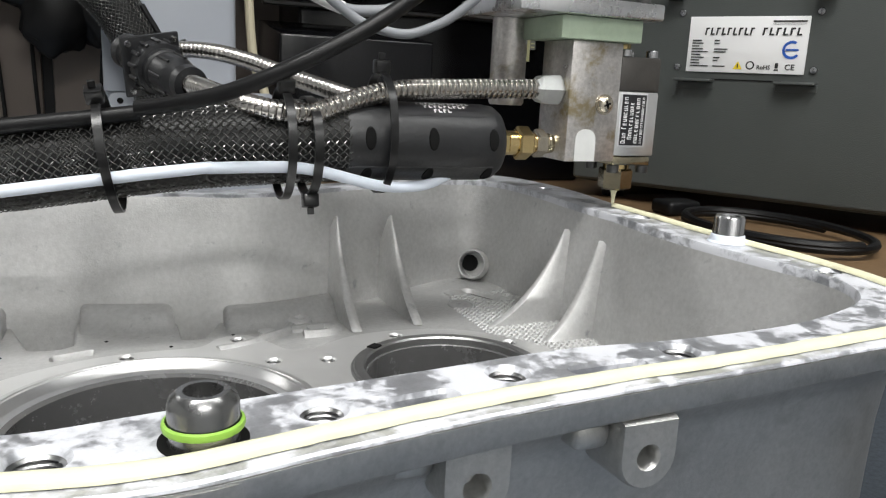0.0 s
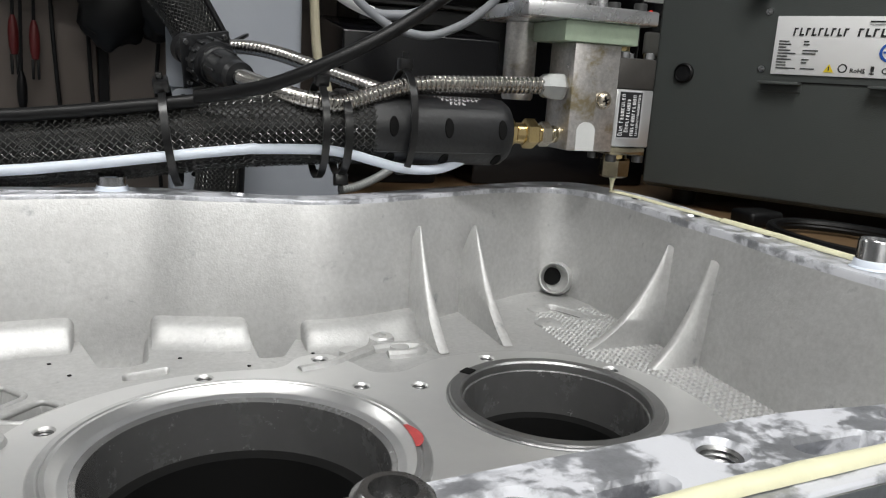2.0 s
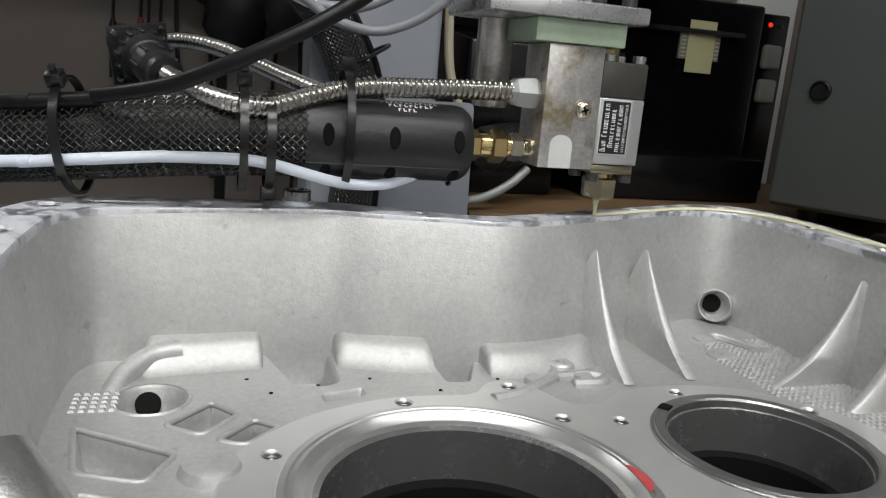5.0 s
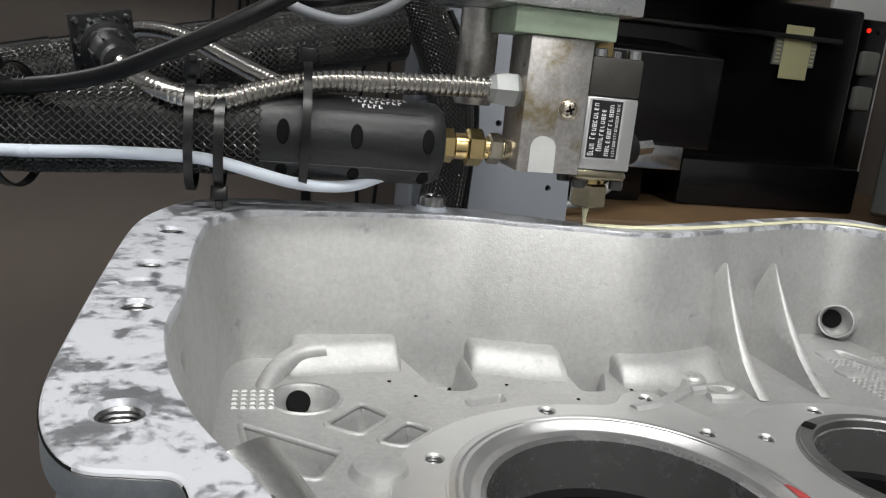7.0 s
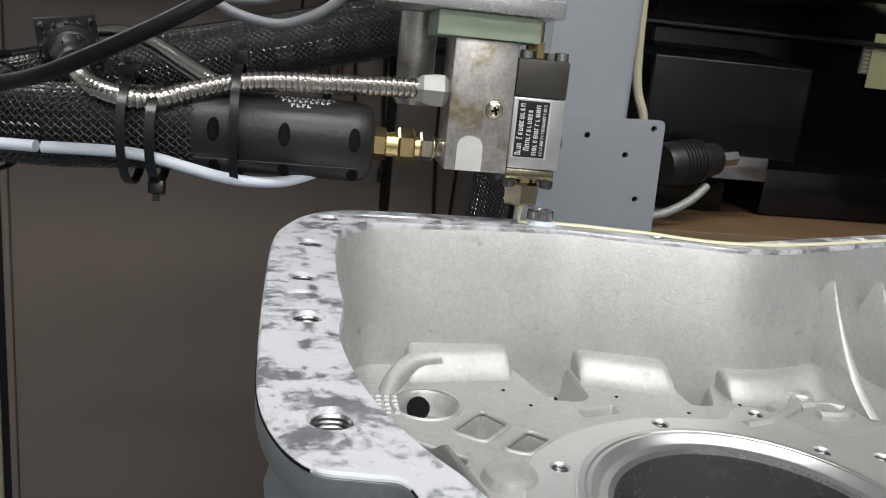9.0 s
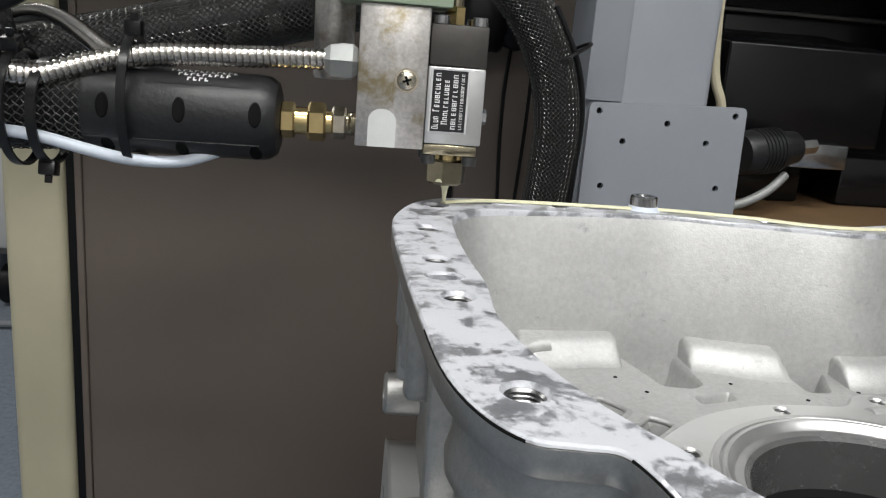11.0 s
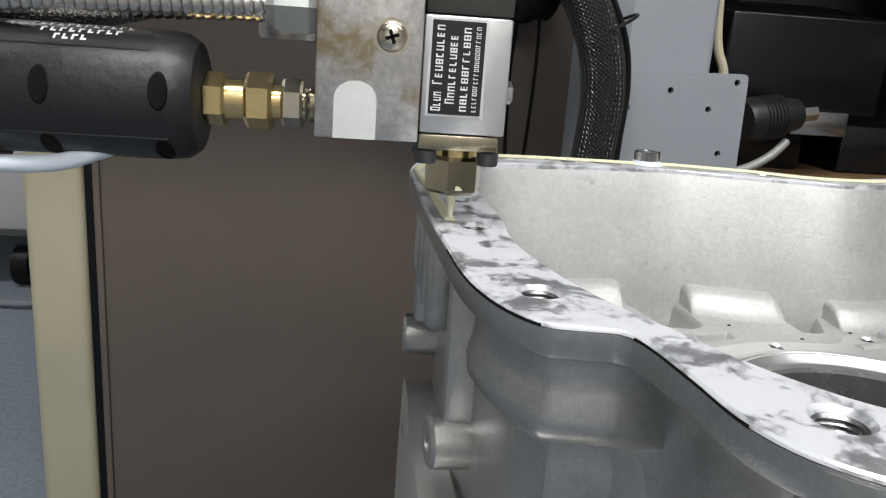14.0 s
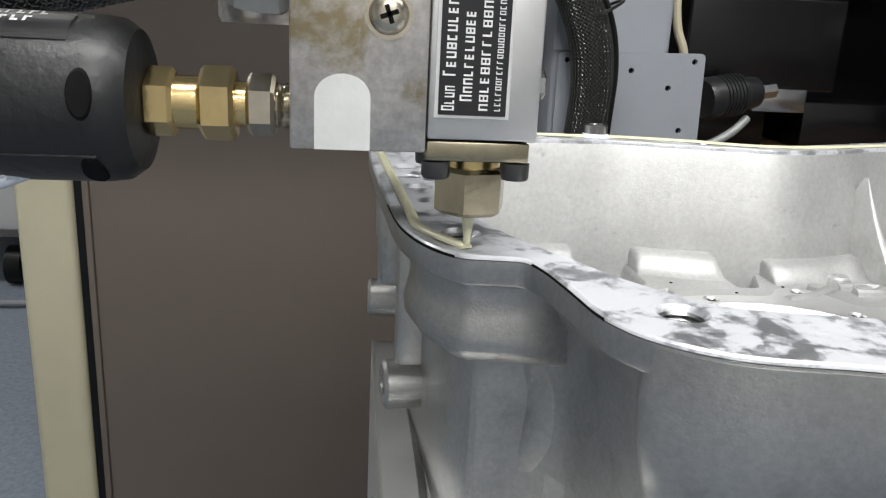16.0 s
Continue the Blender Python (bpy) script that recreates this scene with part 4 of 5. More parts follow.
chequer = new("chequer_relief", me)
chequer.parent = house
tagged(chequer, "fine chequered relief", kind="stuff")


# dowels pressed into the rim
M_PIN = mat("dark_pin_steel", (0.24, 0.24, 0.24), 0.26, 0.9, 0.05, 500, 0.15, 90)

def dowel(x, y, seal, tall=1.0):
    part("dowel", lathe([(0, 0.013), (0.0050, 0.013), (0.0052, 0.0142), (0.0072, 0.0142), (0.0080, 0.013), (0.0080, 0.0045), (0.0083, 0.0040), (0.0083, -0.002), (0, -0.002)] if not seal else
         [(0, 0.0075), (0.0042, 0.0075), (0.0044, 0.0125), (0.0058, 0.0125), (0.0074, 0.0110), (0.0079, 0.0090), (0.0079, -0.002), (0, -0.002)], 32, pose(x, y, Z1) @ Matrix.Diagonal((1, 1, tall, 1) if not seal else (0.94, 0.94, tall, 1))), M_STEEL if not seal else M_PIN, house, "steel locating dowel")
    if seal:
        part("seal_ring", lathe([(0.0078, 0.0030), (0.0084, 0.0033), (0.0086, 0.0040), (0.0084, 0.0047), (0.0078, 0.0050)], 32, pose(x, y, Z1)), M_GREEN, house, "bright green sealing ring")
        # black disc on the rim stands for the shade round the dowel's foot
        part("dowel_recess_shade", lathe([(0, 0.0004), (0.0094, 0.0004), (0.0094, -0.0005), (0, -0.0005)], 32, pose(x, y, Z1)), M_SHADE_AND_MARKS, house)
    else:
        part("sealant_collar", lathe([(0.0082, 0.0045), (0.0086, 0.004), (0.0092, 0.0012), (0.0104, 0.0002)], 28, pose(x, y, Z1) @ Matrix.Diagonal((1, 1, tall, 1))), M_WHITETUBE, house, "pale smear round the dowel")


dowel(-0.0800, 0.0530, False, 0.62)
dowel(0.2600, -0.1720, False)
dowel(-0.0225, -0.3250, True, 0.9)

# outside: lugs, bosses and the side flange
for x, y, d in ((-0.2250, -0.0220, (-1, 0, 0)), (-0.2200, -0.1370, (-1, -0.12, 0))):
    part("side_boss", lathe([(0, 0), (0.012, 0), (0.0110, 0.024), (0.0095, 0.0255), (0.0048, 0.0255), (0.0044, 0.012), (0, 0.012)], 28, axis((x + 0.018, y, 0.910), d)), M_CAST_OUT, house, "cast boss with a drilled hole")
    part("boss_rib", box(x - 0.002, x + 0.021, y - 0.006, y + 0.006, 0.91, 0.985, 0.003), M_CAST_OUT, house)
side = rounded([(-0.325, 0.7205), (-0.325, 0.80), (-0.285, 0.868), (-0.215, 0.892), (-0.150, 0.895), (-0.075, 0.885), (-0.030, 0.893), (0.000, 0.885), (0.015, 0.82), (0.015, 0.7205)], 0.02, 5)
arch = rounded([(-0.262, 0.7235), (-0.262, 0.77), (-0.22, 0.835), (-0.155, 0.856), (-0.09, 0.835), (-0.048, 0.77), (-0.048, 0.7235)], 0.03, 5)
bm, rings = fill([side, arch] + [circle(y, z, 0.0045, 14) for y, z in ((-0.292, 0.83), (-0.02, 0.86))], 0)
for r in rings:
    skirt(bm, r, 0, 0, [(-0.0015, 0.001 if r is rings[0] else -0.001), (-0.016, 0.001 if r is rings[0] else -0.001)])
bmesh.ops.transform(bm, matrix=Matrix.Translation((-0.229, 0, -0.010)) @ Matrix(((0, 0, -1, 0), (1, 0, 0, 0), (0, 1, 0, 0), (0, 0, 0, 1))), verts=bm.verts)
part("side_flange", bm, M_MACH, house, "machined side flange with an arched opening", 30)
bm, rings = fill([side, arch], -0.0162)
for r in rings:
    skirt(bm, r, 0, 0, [(-0.020, 0.004 if r is rings[0] else 0.0), (-0.052, 0.006 if r is rings[0] else 0.0)])
bmesh.ops.transform(bm, matrix=Matrix.Translation((-0.229, 0, -0.010)) @ Matrix(((0, 0, -1, 0), (1, 0, 0, 0), (0, 1, 0, 0), (0, 0, 0, 1))), verts=bm.verts)
part("flange_neck", bm, M_CAST_OUT, house, "cast neck behind the side flange", 40)
# black sheet behind the arch stands for the shade within
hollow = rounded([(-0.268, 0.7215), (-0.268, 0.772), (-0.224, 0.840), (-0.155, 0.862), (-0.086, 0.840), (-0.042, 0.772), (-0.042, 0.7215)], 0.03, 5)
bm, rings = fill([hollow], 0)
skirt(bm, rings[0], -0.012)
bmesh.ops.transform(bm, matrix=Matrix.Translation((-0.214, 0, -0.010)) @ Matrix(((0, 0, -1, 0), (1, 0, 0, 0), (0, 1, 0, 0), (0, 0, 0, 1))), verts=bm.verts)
part("side_opening_shade", bm, M_SHADE_AND_MARKS, house, "black sheet standing for shade inside the side opening", 30)
# lugs under the near rim
for x in (0.0412, 0.0926):
    r = 0.0088
    shape = [(x - r, 0.9892), (x - r, 0.979)] + [(x - r * math.cos(math.pi * k / 12), 0.979 - r * math.sin(math.pi * k / 12)) for k in range(1, 12)] + [(x + r, 0.979), (x + r, 0.9892)]
    bm, rings = fill([shape, circle(x, 0.979, 0.0040, 20)], 0)
    skirt(bm, rings[0], 0, 0, [(-0.0006, -0.0004), (-0.0016, -0.0008), (-0.030, -0.0016)])
    bm.faces.new(skirt(bm, rings[1], 0, 0, [(-0.0008, 0.0006), (-0.0080, 0.0008)]))
    bmesh.ops.transform(bm, matrix=Matrix.Translation((0, -0.3275, 0)) @ Matrix(((1, 0, 0, 0), (0, 0, -1, 0), (0, 1, 0, 0), (0, 0, 0, 1))), verts=bm.verts)
    part("lug", bm, M_CAST_OUT, house, "round-ended cast lug with a drilled hole", 40)
    part("lug_web", box(x - 0.021, x - 0.0085, -0.3225, -0.300, 0.980, 0.9890, 0.0035, 3), M_CAST_OUT, house, "cast web beside a lug", 60)
# swelling of the outer wall at the left front corner, and the recessed bay beside it


def swelling(keep, levels, label):
    """A stretch of the outer wall that stands out to the rim's edge: levels of (height, set-back)."""
    pts = [Vector((*p, 0)) for p in outer]
    nrm = inward(pts)
    run = [k for k, p in enumerate(pts) if keep(p.x, p.y)]
    if 0 in run and len(pts) - 1 in run:
        cut = next(k for k in range(1, len(run)) if run[k] != run[k - 1] + 1)
        run = run[cut:] + run[:cut]
    bm = bmesh.new()
    secs = []
    for i, k in enumerate(run):
        e = min(i, len(run) - 1 - i)
        pull = (0.012, 0.0045, 0.0015, 0.0)[min(e, 3)]
        secs.append([bm.verts.new((pts[k].x + nrm[k].x * (o + pull), pts[k].y + nrm[k].y * (o + pull), z)) for z, o in levels])
    for a, b in zip(secs, secs[1:]):
        for k in range(len(levels) - 1):
            bm.faces.new((a[k], a[k + 1], b[k + 1], b[k]))
    for r in (secs[0], secs[-1]):
        bm.faces.new(r)
    return part("swelling", bm, M_CAST_OUT, house, label, 60)


swelling(lambda x, y: x < -0.187 and -0.246 < y < -0.172, [(0.9912, 0.007), (0.9908, 0.0022), (0.9850, 0.0042), (0.979, 0.0036), (0.973, 0.0020), (0.968, 0.0026), (0.9640, 0.0055), (0.9615, 0.0105), (0.9600, 0.0180), (0.9595, 0.03)], "rounded swelling of the outer wall")
swelling(lambda x, y: y < -0.286 and -0.1785 < x < 0.005, [(0.9982, 0.006), (0.9978, -0.0012), (0.9840, -0.0016), (0.972, -0.0004), (0.962, 0.0030), (0.952, 0.0075), (0.936, 0.0020), (0.83, 0.0010), (0.815, 0.006), (0.808, 0.014), (0.806, 0.03)], "block-shaped swelling of the outer wall")
part("bay_border", tube(spline([(-0.1850, -0.2000, 0.9720), (-0.1740, -0.2110, 0.9620), (-0.1675, -0.2165, 0.9510), (-0.1670, -0.2170, 0.9370), (-0.1715, -0.2120, 0.9220), (-0.1800, -0.2030, 0.9110), (-0.1860, -0.1930, 0.9030)], 8), 0.0180, 24), M_CAST_OUT, house, "raised border of a recessed bay", 60)
for y in (-0.020, -0.048, -0.076, -0.104):
    part("rim_gusset", box(-0.2285, -0.205, y - 0.005, y + 0.005, 0.945, 0.9885, 0.004, 3), M_CAST_OUT, house, "cast gusset under the rim", 60)

# thin black seam line on two stretches of the rim's edge
for keep in (lambda x, y: x < -0.2095 and -0.241 < y < -0.165, lambda x, y: -0.190 < x < -0.180 and -0.290 < y < -0.2445):
    run = [Vector((x, y, Z1 - 0.0022)) for x, y in outer if keep(x, y)]
    mid = Vector((0.02, -0.12, 0))
    run = [p + (p - mid).normalized() * 0.0010 for p in run]
    part("seam_line", tube(run, 0.0008, 6), M_SHADE_AND_MARKS, house, "thin black seam line")

# ---- the dispensing tool; its origin is the nozzle's tip ----
TOOL_ROWS = [(0.0, 0.2674, -0.0571), (0.5, 0.2666, -0.0299), (1.0, 0.2653, -0.0008), (1.5, 0.2652, 0.0289), (2.0, 0.2604, 0.0557), (2.5, 0.2432, 0.0758), (3.0, 0.2168, 0.0830), (3.5, 0.1887, 0.0784),
             (4.0, 0.1618, 0.0674), (4.5, 0.1355, 0.0565), (5.0, 0.1090, 0.0460), (5.5, 0.0820, 0.0360), (6.0, 0.0560, 0.0290), (6.5, 0.0310, 0.0265), (7.0, 0.0078, 0.0305), (7.5, -0.0141, 0.0405),
             (8.0, -0.0396, 0.0467), (8.5, -0.0661, 0.0513), (9.0, -0.0942, 0.0505), (9.5, -0.1220, 0.0510), (10.0, -0.1500, 0.0505), (10.5, -0.1780, 0.0470), (11.0, -0.2030, 0.0340)]
TOOL_ROWS += [(11.5, -0.2196, 0.0080), (12.0, -0.2295, -0.0170), (12.5, -0.2283, -0.0452), (13.0, -0.2267, -0.0746), (13.5, -0.2252, -0.1034), (14.0, -0.2237, -0.1316), (14.5, -0.2222, -0.1591),
              (15.0, -0.2208, -0.1861), (15.5, -0.2188, -0.2112), (16.0, -0.2066, -0.2341)]
TIP_Z = 1.003

tool = thing("glue_dispenser", "metal glue dispensing head with black hose and steel conduit", "glue dispenser", at=(0.2674, -0.0571, TIP_Z))
part("nozzle_tip", lathe([(0, -0.0015), (0.0011, -0.0012), (0.0012, 0.001), (0.0018, 0.006), (0.0032, 0.0098), (0, 0.0098)], 16), M_GLUE, tool, "nozzle tip coated with pale glue")
part("nozzle_nut", lathe([(0, 0.0086), (0.0088, 0.0086), (0.0110, 0.0100), (0.0112, 0.0215), (0.0100, 0.0228), (0, 0.0228)], 6, pose(0, 0, 0, 0, 0, 14)), M_PALEBRASS, tool, "stained plated hexagon nut", 20)
part("nozzle_collar", lathe([(0, 0.0226), (0.0085, 0.0226), (0.0085, 0.0262), (0, 0.0262)], 24), M_BRASS, tool)
part("retaining_plate", box(-0.0150, 0.0135, -0.0165, 0.0150, 0.0262, 0.0318, 0.0008), M_PALEBRASS, tool, "plated retaining plate")
for x, y in ((-0.0118, -0.0130), (0.0105, -0.0130), (-0.0118, 0.0115), (0.0105, 0.0115)):
    part("cap_screw", lathe([(0, 0.0218), (0.0015, 0.0222), (0.0016, 0.0214), (0.0036, 0.0212), (0.0040, 0.0220), (0.0040, 0.0259), (0, 0.0259)], 16, pose(x, y, 0)), M_DARKSTEEL, tool, "black cap screw")
valve = part("valve_body", box(-0.0150, 0.0152, -0.0170, 0.0170, 0.0322, 0.0722, 0.0009), M_VALVE, tool, "satin aluminium valve body")
part("cap_block", box(-0.0148, 0.0152, -0.0168, 0.0170, 0.0725, 0.0935, 0.0012), M_GUNMETAL, tool, "dark oxide cap block")
for x, y in ((0.0105, -0.0125), (-0.0095, -0.0125), (0.0105, 0.0125)):
    part("cap_screw", lathe([(0, 0.0936), (0.0040, 0.0936), (0.0040, 0.0975), (0.0036, 0.0980), (0.0022, 0.0980), (0.0021, 0.0960), (0, 0.0960)], 16, pose(x, y, 0)), M_STEEL, tool, "steel cap screw")
part("air_fitting", hexnut((-0.001, 0.004, 0.0936), (0, 0, 1), 0.0055, 0.010), M_BRASS, tool, "brass air fitting")
part("air_fitting", lathe([(0, 0), (0.0042, 0), (0.0042, 0.012), (0, 0.012)], 16, axis((-0.001, 0.004, 0.1034), (0, 0, 1))), M_PALEBRASS, tool)
part("side_screw", hexnut((0.0150, -0.004, 0.047), (1, 0, 0), 0.0042, 0.0040), M_STEEL, tool)
label = part("label", box(-0.0135, 0.0068, -0.0176, -0.0172, 0.0380, 0.0715, 0.0002, 1), M_SILVER, valve, "black label with white printed bars")
part("label_field", box(-0.0124, 0.0058, -0.0180, -0.0177, 0.0390, 0.0705, 0.0001, 1), M_LABEL, label)
rng = random.Random(2)
# rows of print read upwards; each is a line of plain bars
for x0, x1, z0, z1, k in ((-0.0116, -0.0082, 0.0402, 0.0470, 4), (-0.0116, -0.0082, 0.0492, 0.0694, 9), (-0.0068, -0.0036, 0.0428, 0.0664, 11), (-0.0016, 0.0008, 0.0404, 0.0690, 12), (0.0026, 0.0042, 0.0404, 0.0692, 21)):
    w, h = (z1 - z0) / k, x1 - x0
    for i in range(k):
        z, low = z0 + i * w, x0 + h * (0.0 if i == 0 or k > 11 else 0.24)
        bm = box(low, x1, -0.01815, -0.01803, z, z + w * 0.22)
        for a in rng.choice(((0, 1), (0,), (1,), (0, 0.5, 1))):
            xa = low + (x1 - low - h * 0.15) * a
            box(xa, xa + h * 0.15, -0.01815, -0.01803, z + w * 0.22, z + w * 0.55, bm=bm)
        if rng.random() < 0.65:
            box(low, x1, -0.01815, -0.01803, z + w * 0.55, z + w * 0.75, bm=bm)
        part("printed_bar", bm, M_WHITE, label, "", 0)

block = part("heater_block", box(-0.0512, -0.0153, -0.0178, 0.0170, 0.0286, 0.1010, 0.0008), M_BLOCK, tool, "scuffed milled heater block")
bm, rings = fill([[(-0.0448 + 0.0073 * (1 - math.cos(math.pi * k / 16)), 0.0425 + 0.0060 * math.sin(math.pi * k / 16)) for k in range(17)] + [(-0.0302, 0.0288), (-0.0448, 0.0288)]], 0)
skirt(bm, rings[0], -0.0004)
bmesh.ops.transform(bm, matrix=Matrix.Translation((0, -0.0183, 0)) @ Matrix(((1, 0, 0, 0), (0, 0, -1, 0), (0, 1, 0, 0), (0, 0, 0, 1))), verts=bm.verts)
part("window_plug", bm, M_PLUG, block, "pale arched plug")
part("washer", lathe([(0.0030, 0), (0.0063, 0), (0.0063, 0.0008), (0.0030, 0.0008)], 28, axis((-0.0260, -0.0179, 0.0638), (0, -1, 0))), M_NICKEL, block)
part("pan_screw", lathe([(0.0052, 0), (0.0050, 0.0012), (0.0040, 0.0024), (0.0022, 0.0030), (0, 0.0031)], 24, axis((-0.0260, -0.0187, 0.0638), (0, -1, 0))), M_NICKEL, block, "cross-head screw")
# crossed black bars give the shade of the driver recess
for a in (20, 110):
    part("screw_recess_shade", box(-0.0024, 0.0024, -0.0006, 0.0006, -0.0004, 0.0004, 0, 1, None, Matrix.Translation((-0.0260, -0.0217, 0.0638)) @ axis((0, 0, 0), (0, -1, 0)) @ pose(0, 0, 0, 0, 0, a)), M_SHADE_AND_MARKS, block)
part("insulating_pad", box(-0.0620, -0.0050, -0.0215, 0.0260, 0.1013, 0.1145, 0.0008), M_PAD, tool, "pale green laminate pad")
part("mounting_plate", box(-0.0930, 0.0060, -0.0270, 0.0560, 0.1148, 0.1245, 0.0015), M_PLATE, tool, "brushed aluminium mounting plate")
part("flange", lathe([(0, 0.1248), (0.0310, 0.1248), (0.0315, 0.1262), (0.0315, 0.1340), (0.0300, 0.1350), (0.0300, 0.1420), (0.0315, 0.1430), (0.0315, 0.1700), (0, 0.1700)], 48, pose(-0.052, 0.020, 0)), M_PLATE, tool, "round robot flange")
part("wrist", lathe([(0, 0.1705), (0.0370, 0.1705), (0.0380, 0.1730), (0.0380, 0.2500), (0.0360, 0.2560), (0, 0.2560)], 40, pose(-0.052, 0.020, 0)), M_POST, tool, "grey robot wrist")
part("wrist_cap", lathe([(0, 0), (0.036, 0), (0.040, 0.004), (0.040, 0.12), (0.037, 0.126), (0, 0.126)], 40, axis((-0.052, -0.03, 0.292), (0, 1, 0))), M_POST, tool)
for x, y in ((-0.020, -0.010), (-0.020, 0.040), (-0.086, -0.010), (-0.004, -0.018)):
    part("cap_screw", lathe([(0, 0.1246), (0.0045, 0.1246), (0.0045, 0.1290), (0.0040, 0.1296), (0.0024, 0.1296), (0.0023, 0.127), (0, 0.127)], 18, pose(x, y, 0)), M_DARKSTEEL, tool, "black cap screw")
part("guide_rod", lathe([(0, 0.1246), (0.0052, 0.1246), (0.0052, 0.185), (0, 0.185)], 20, pose(-0.008, 0.028, 0)), M_PLATE, tool)
part("spacer", lathe([(0, 0.060), (0.0105, 0.060), (0.0115, 0.062), (0.0115, 0.1145), (0, 0.1145)], 28, pose(-0.066, 0.036, 0)), M_BLOCK, tool, "knurled steel spacer")

# cord grip and flexible conduit
part("cord_grip", lathe([(0, 0), (0.0060, 0), (0.0088, 0.0035), (0.0100, 0.0095), (0.0100, 0.0150), (0.0085, 0.0168), (0.0068, 0.0185), (0, 0.0185)], 6, axis((-0.0692, -0.0060, 0.0712), (1, 0, 0))), M_GRIP, tool, "zinc cord grip", 20)
C1 = spline([(-0.066, -0.006, 0.0712), (-0.090, -0.006, 0.0705), (-0.120, -0.007, 0.0690), (-0.150, -0.008, 0.0675), (-0.172, -0.010, 0.0640), (-0.192, -0.014, 0.0580), (-0.208, -0.017, 0.0530),
             (-0.224, -0.017, 0.0535), (-0.240, -0.008, 0.0565), (-0.250, 0.008, 0.0595), (-0.2565, 0.024, 0.0620), (-0.2640, 0.046, 0.0650)], 8)
part("conduit", corrugated(C1, 0.0057), M_CONDUIT, tool, "ribbed flexible steel conduit")
C2 = spline([(-0.172, 0.006, 0.0600), (-0.186, 0.022, 0.0645), (-0.205, 0.050, 0.0715), (-0.2268, 0.078, 0.0800), (-0.246, 0.098, 0.0845), (-0.262, 0.113, 0.0850), (-0.276, 0.124, 0.0820)], 8)
part("conduit", corrugated(C2, 0.0052), M_CONDUIT, tool, "ribbed flexible steel conduit")

# fittings between the block and the hose cover
part("hose_nut", hexnut((-0.0640, 0, 0.0380), (1, 0, 0), 0.0088, 0.0078), M_NICKEL, tool, "plated hexagon nut", 20)
part("hose_neck", lathe([(0, 0), (0.0062, 0), (0.0064, 0.0012), (0.0058, 0.002), (0.0064, 0.003), (0.0060, 0.0055), (0, 0.0055)], 20, axis((-0.0566, 0, 0.0380), (1, 0, 0))), M_PALEBRASS, tool)
part("hose_neck", lathe([(0, 0), (0.0062, 0), (0.0062, 0.0036), (0, 0.0036)], 20, axis((-0.0672, 0, 0.0380), (1, 0, 0))), M_BRASS, tool)
part("hose_nut", hexnut((-0.0768, 0, 0.0380), (1, 0, 0), 0.0104, 0.0098), M_BRASS, tool, "brass swivel nut", 20)
part("hose_neck", lathe([(0, 0), (0.0074, 0), (0.0074, 0.0070), (0, 0.0070)], 24, axis((-0.0835, 0, 0.0380), (1, 0, 0))), M_BRASS, tool)
part("hose_nut", hexnut((-0.0915, 0, 0.0380), (1, 0, 0), 0.0096, 0.0082), M_BRASS, tool, "brass hexagon nut", 20)

# moulded hose cover
cover = part("hose_cover", lathe([(0.0205, 0.0), (0.0222, 0.0), (0.0226, 0.003), (0.0226, 0.086), (0.0218, 0.092), (0.0190, 0.0958), (0.0150, 0.0970), (0, 0.0970)], 48, axis((-0.1880, 0, 0.0380), (1, 0, 0))), M_COVER, tool, "black moulded hose cover with oval vents")
# vents are not cut: black ovals on the cover stand for their shade
for x in (-0.1765, -0.1395, -0.1020):
    for a in (8, -52, -112, -172, 128):
        ca, sa = math.cos(radians(a)), math.sin(radians(a))
        m = Matrix.Translation((x, -0.0229 * ca, 0.0380 + 0.0229 * sa)) @ axis((0, 0, 0), (0, -ca, sa))
        bm = lathe([(0, 0.0001), (0.0030, 0.0001), (0.0038, 0.0003), (0.0044, -0.0004)], 20)
        q = axis((0, 0, 0), (0, -ca, sa))
        lx = (q.inverted().to_3x3() @ Vector((1, 0, 0)))
        for v in bm.verts:
            along = Vector((v.co.x, v.co.y, 0)).dot(lx)
            across = Vector((v.co.x, v.co.y, 0)) - lx * along
            v.co = lx * along * 0.74 + across * 1.50 + Vector((0, 0, v.co.z - (across.length * 1.50) ** 2 / 0.044))
        bmesh.ops.transform(bm, matrix=m, verts=bm.verts)
        part("vent", bm, M_SHADE_AND_MARKS, cover, "flat black oval standing for the shade in an opening")
part("seam", tube([Vector((-0.1875, -0.0226 * math.cos(0.62), 0.0380 - 0.0226 * math.sin(0.62))), Vector((-0.1000, -0.0226 * math.cos(0.62), 0.0380 - 0.0226 * math.sin(0.62)))], 0.0005, 6), M_COVER, cover)
# printed strip on top, seen upside down, as bars
bm = bmesh.new()
for k in range(8):
    a0, a1 = radians(44 + k * 4), radians(44 + (k + 1) * 4)
    bm.faces.new([bm.verts.new((x, -0.0229 * math.cos(a), 0.0380 + 0.0229 * math.sin(a))) for x, a in ((-0.1560, a0), (-0.1060, a0), (-0.1060, a1), (-0.1560, a1))])
part("print_field", bm, M_LABEL, cover, "glossy black printed strip")
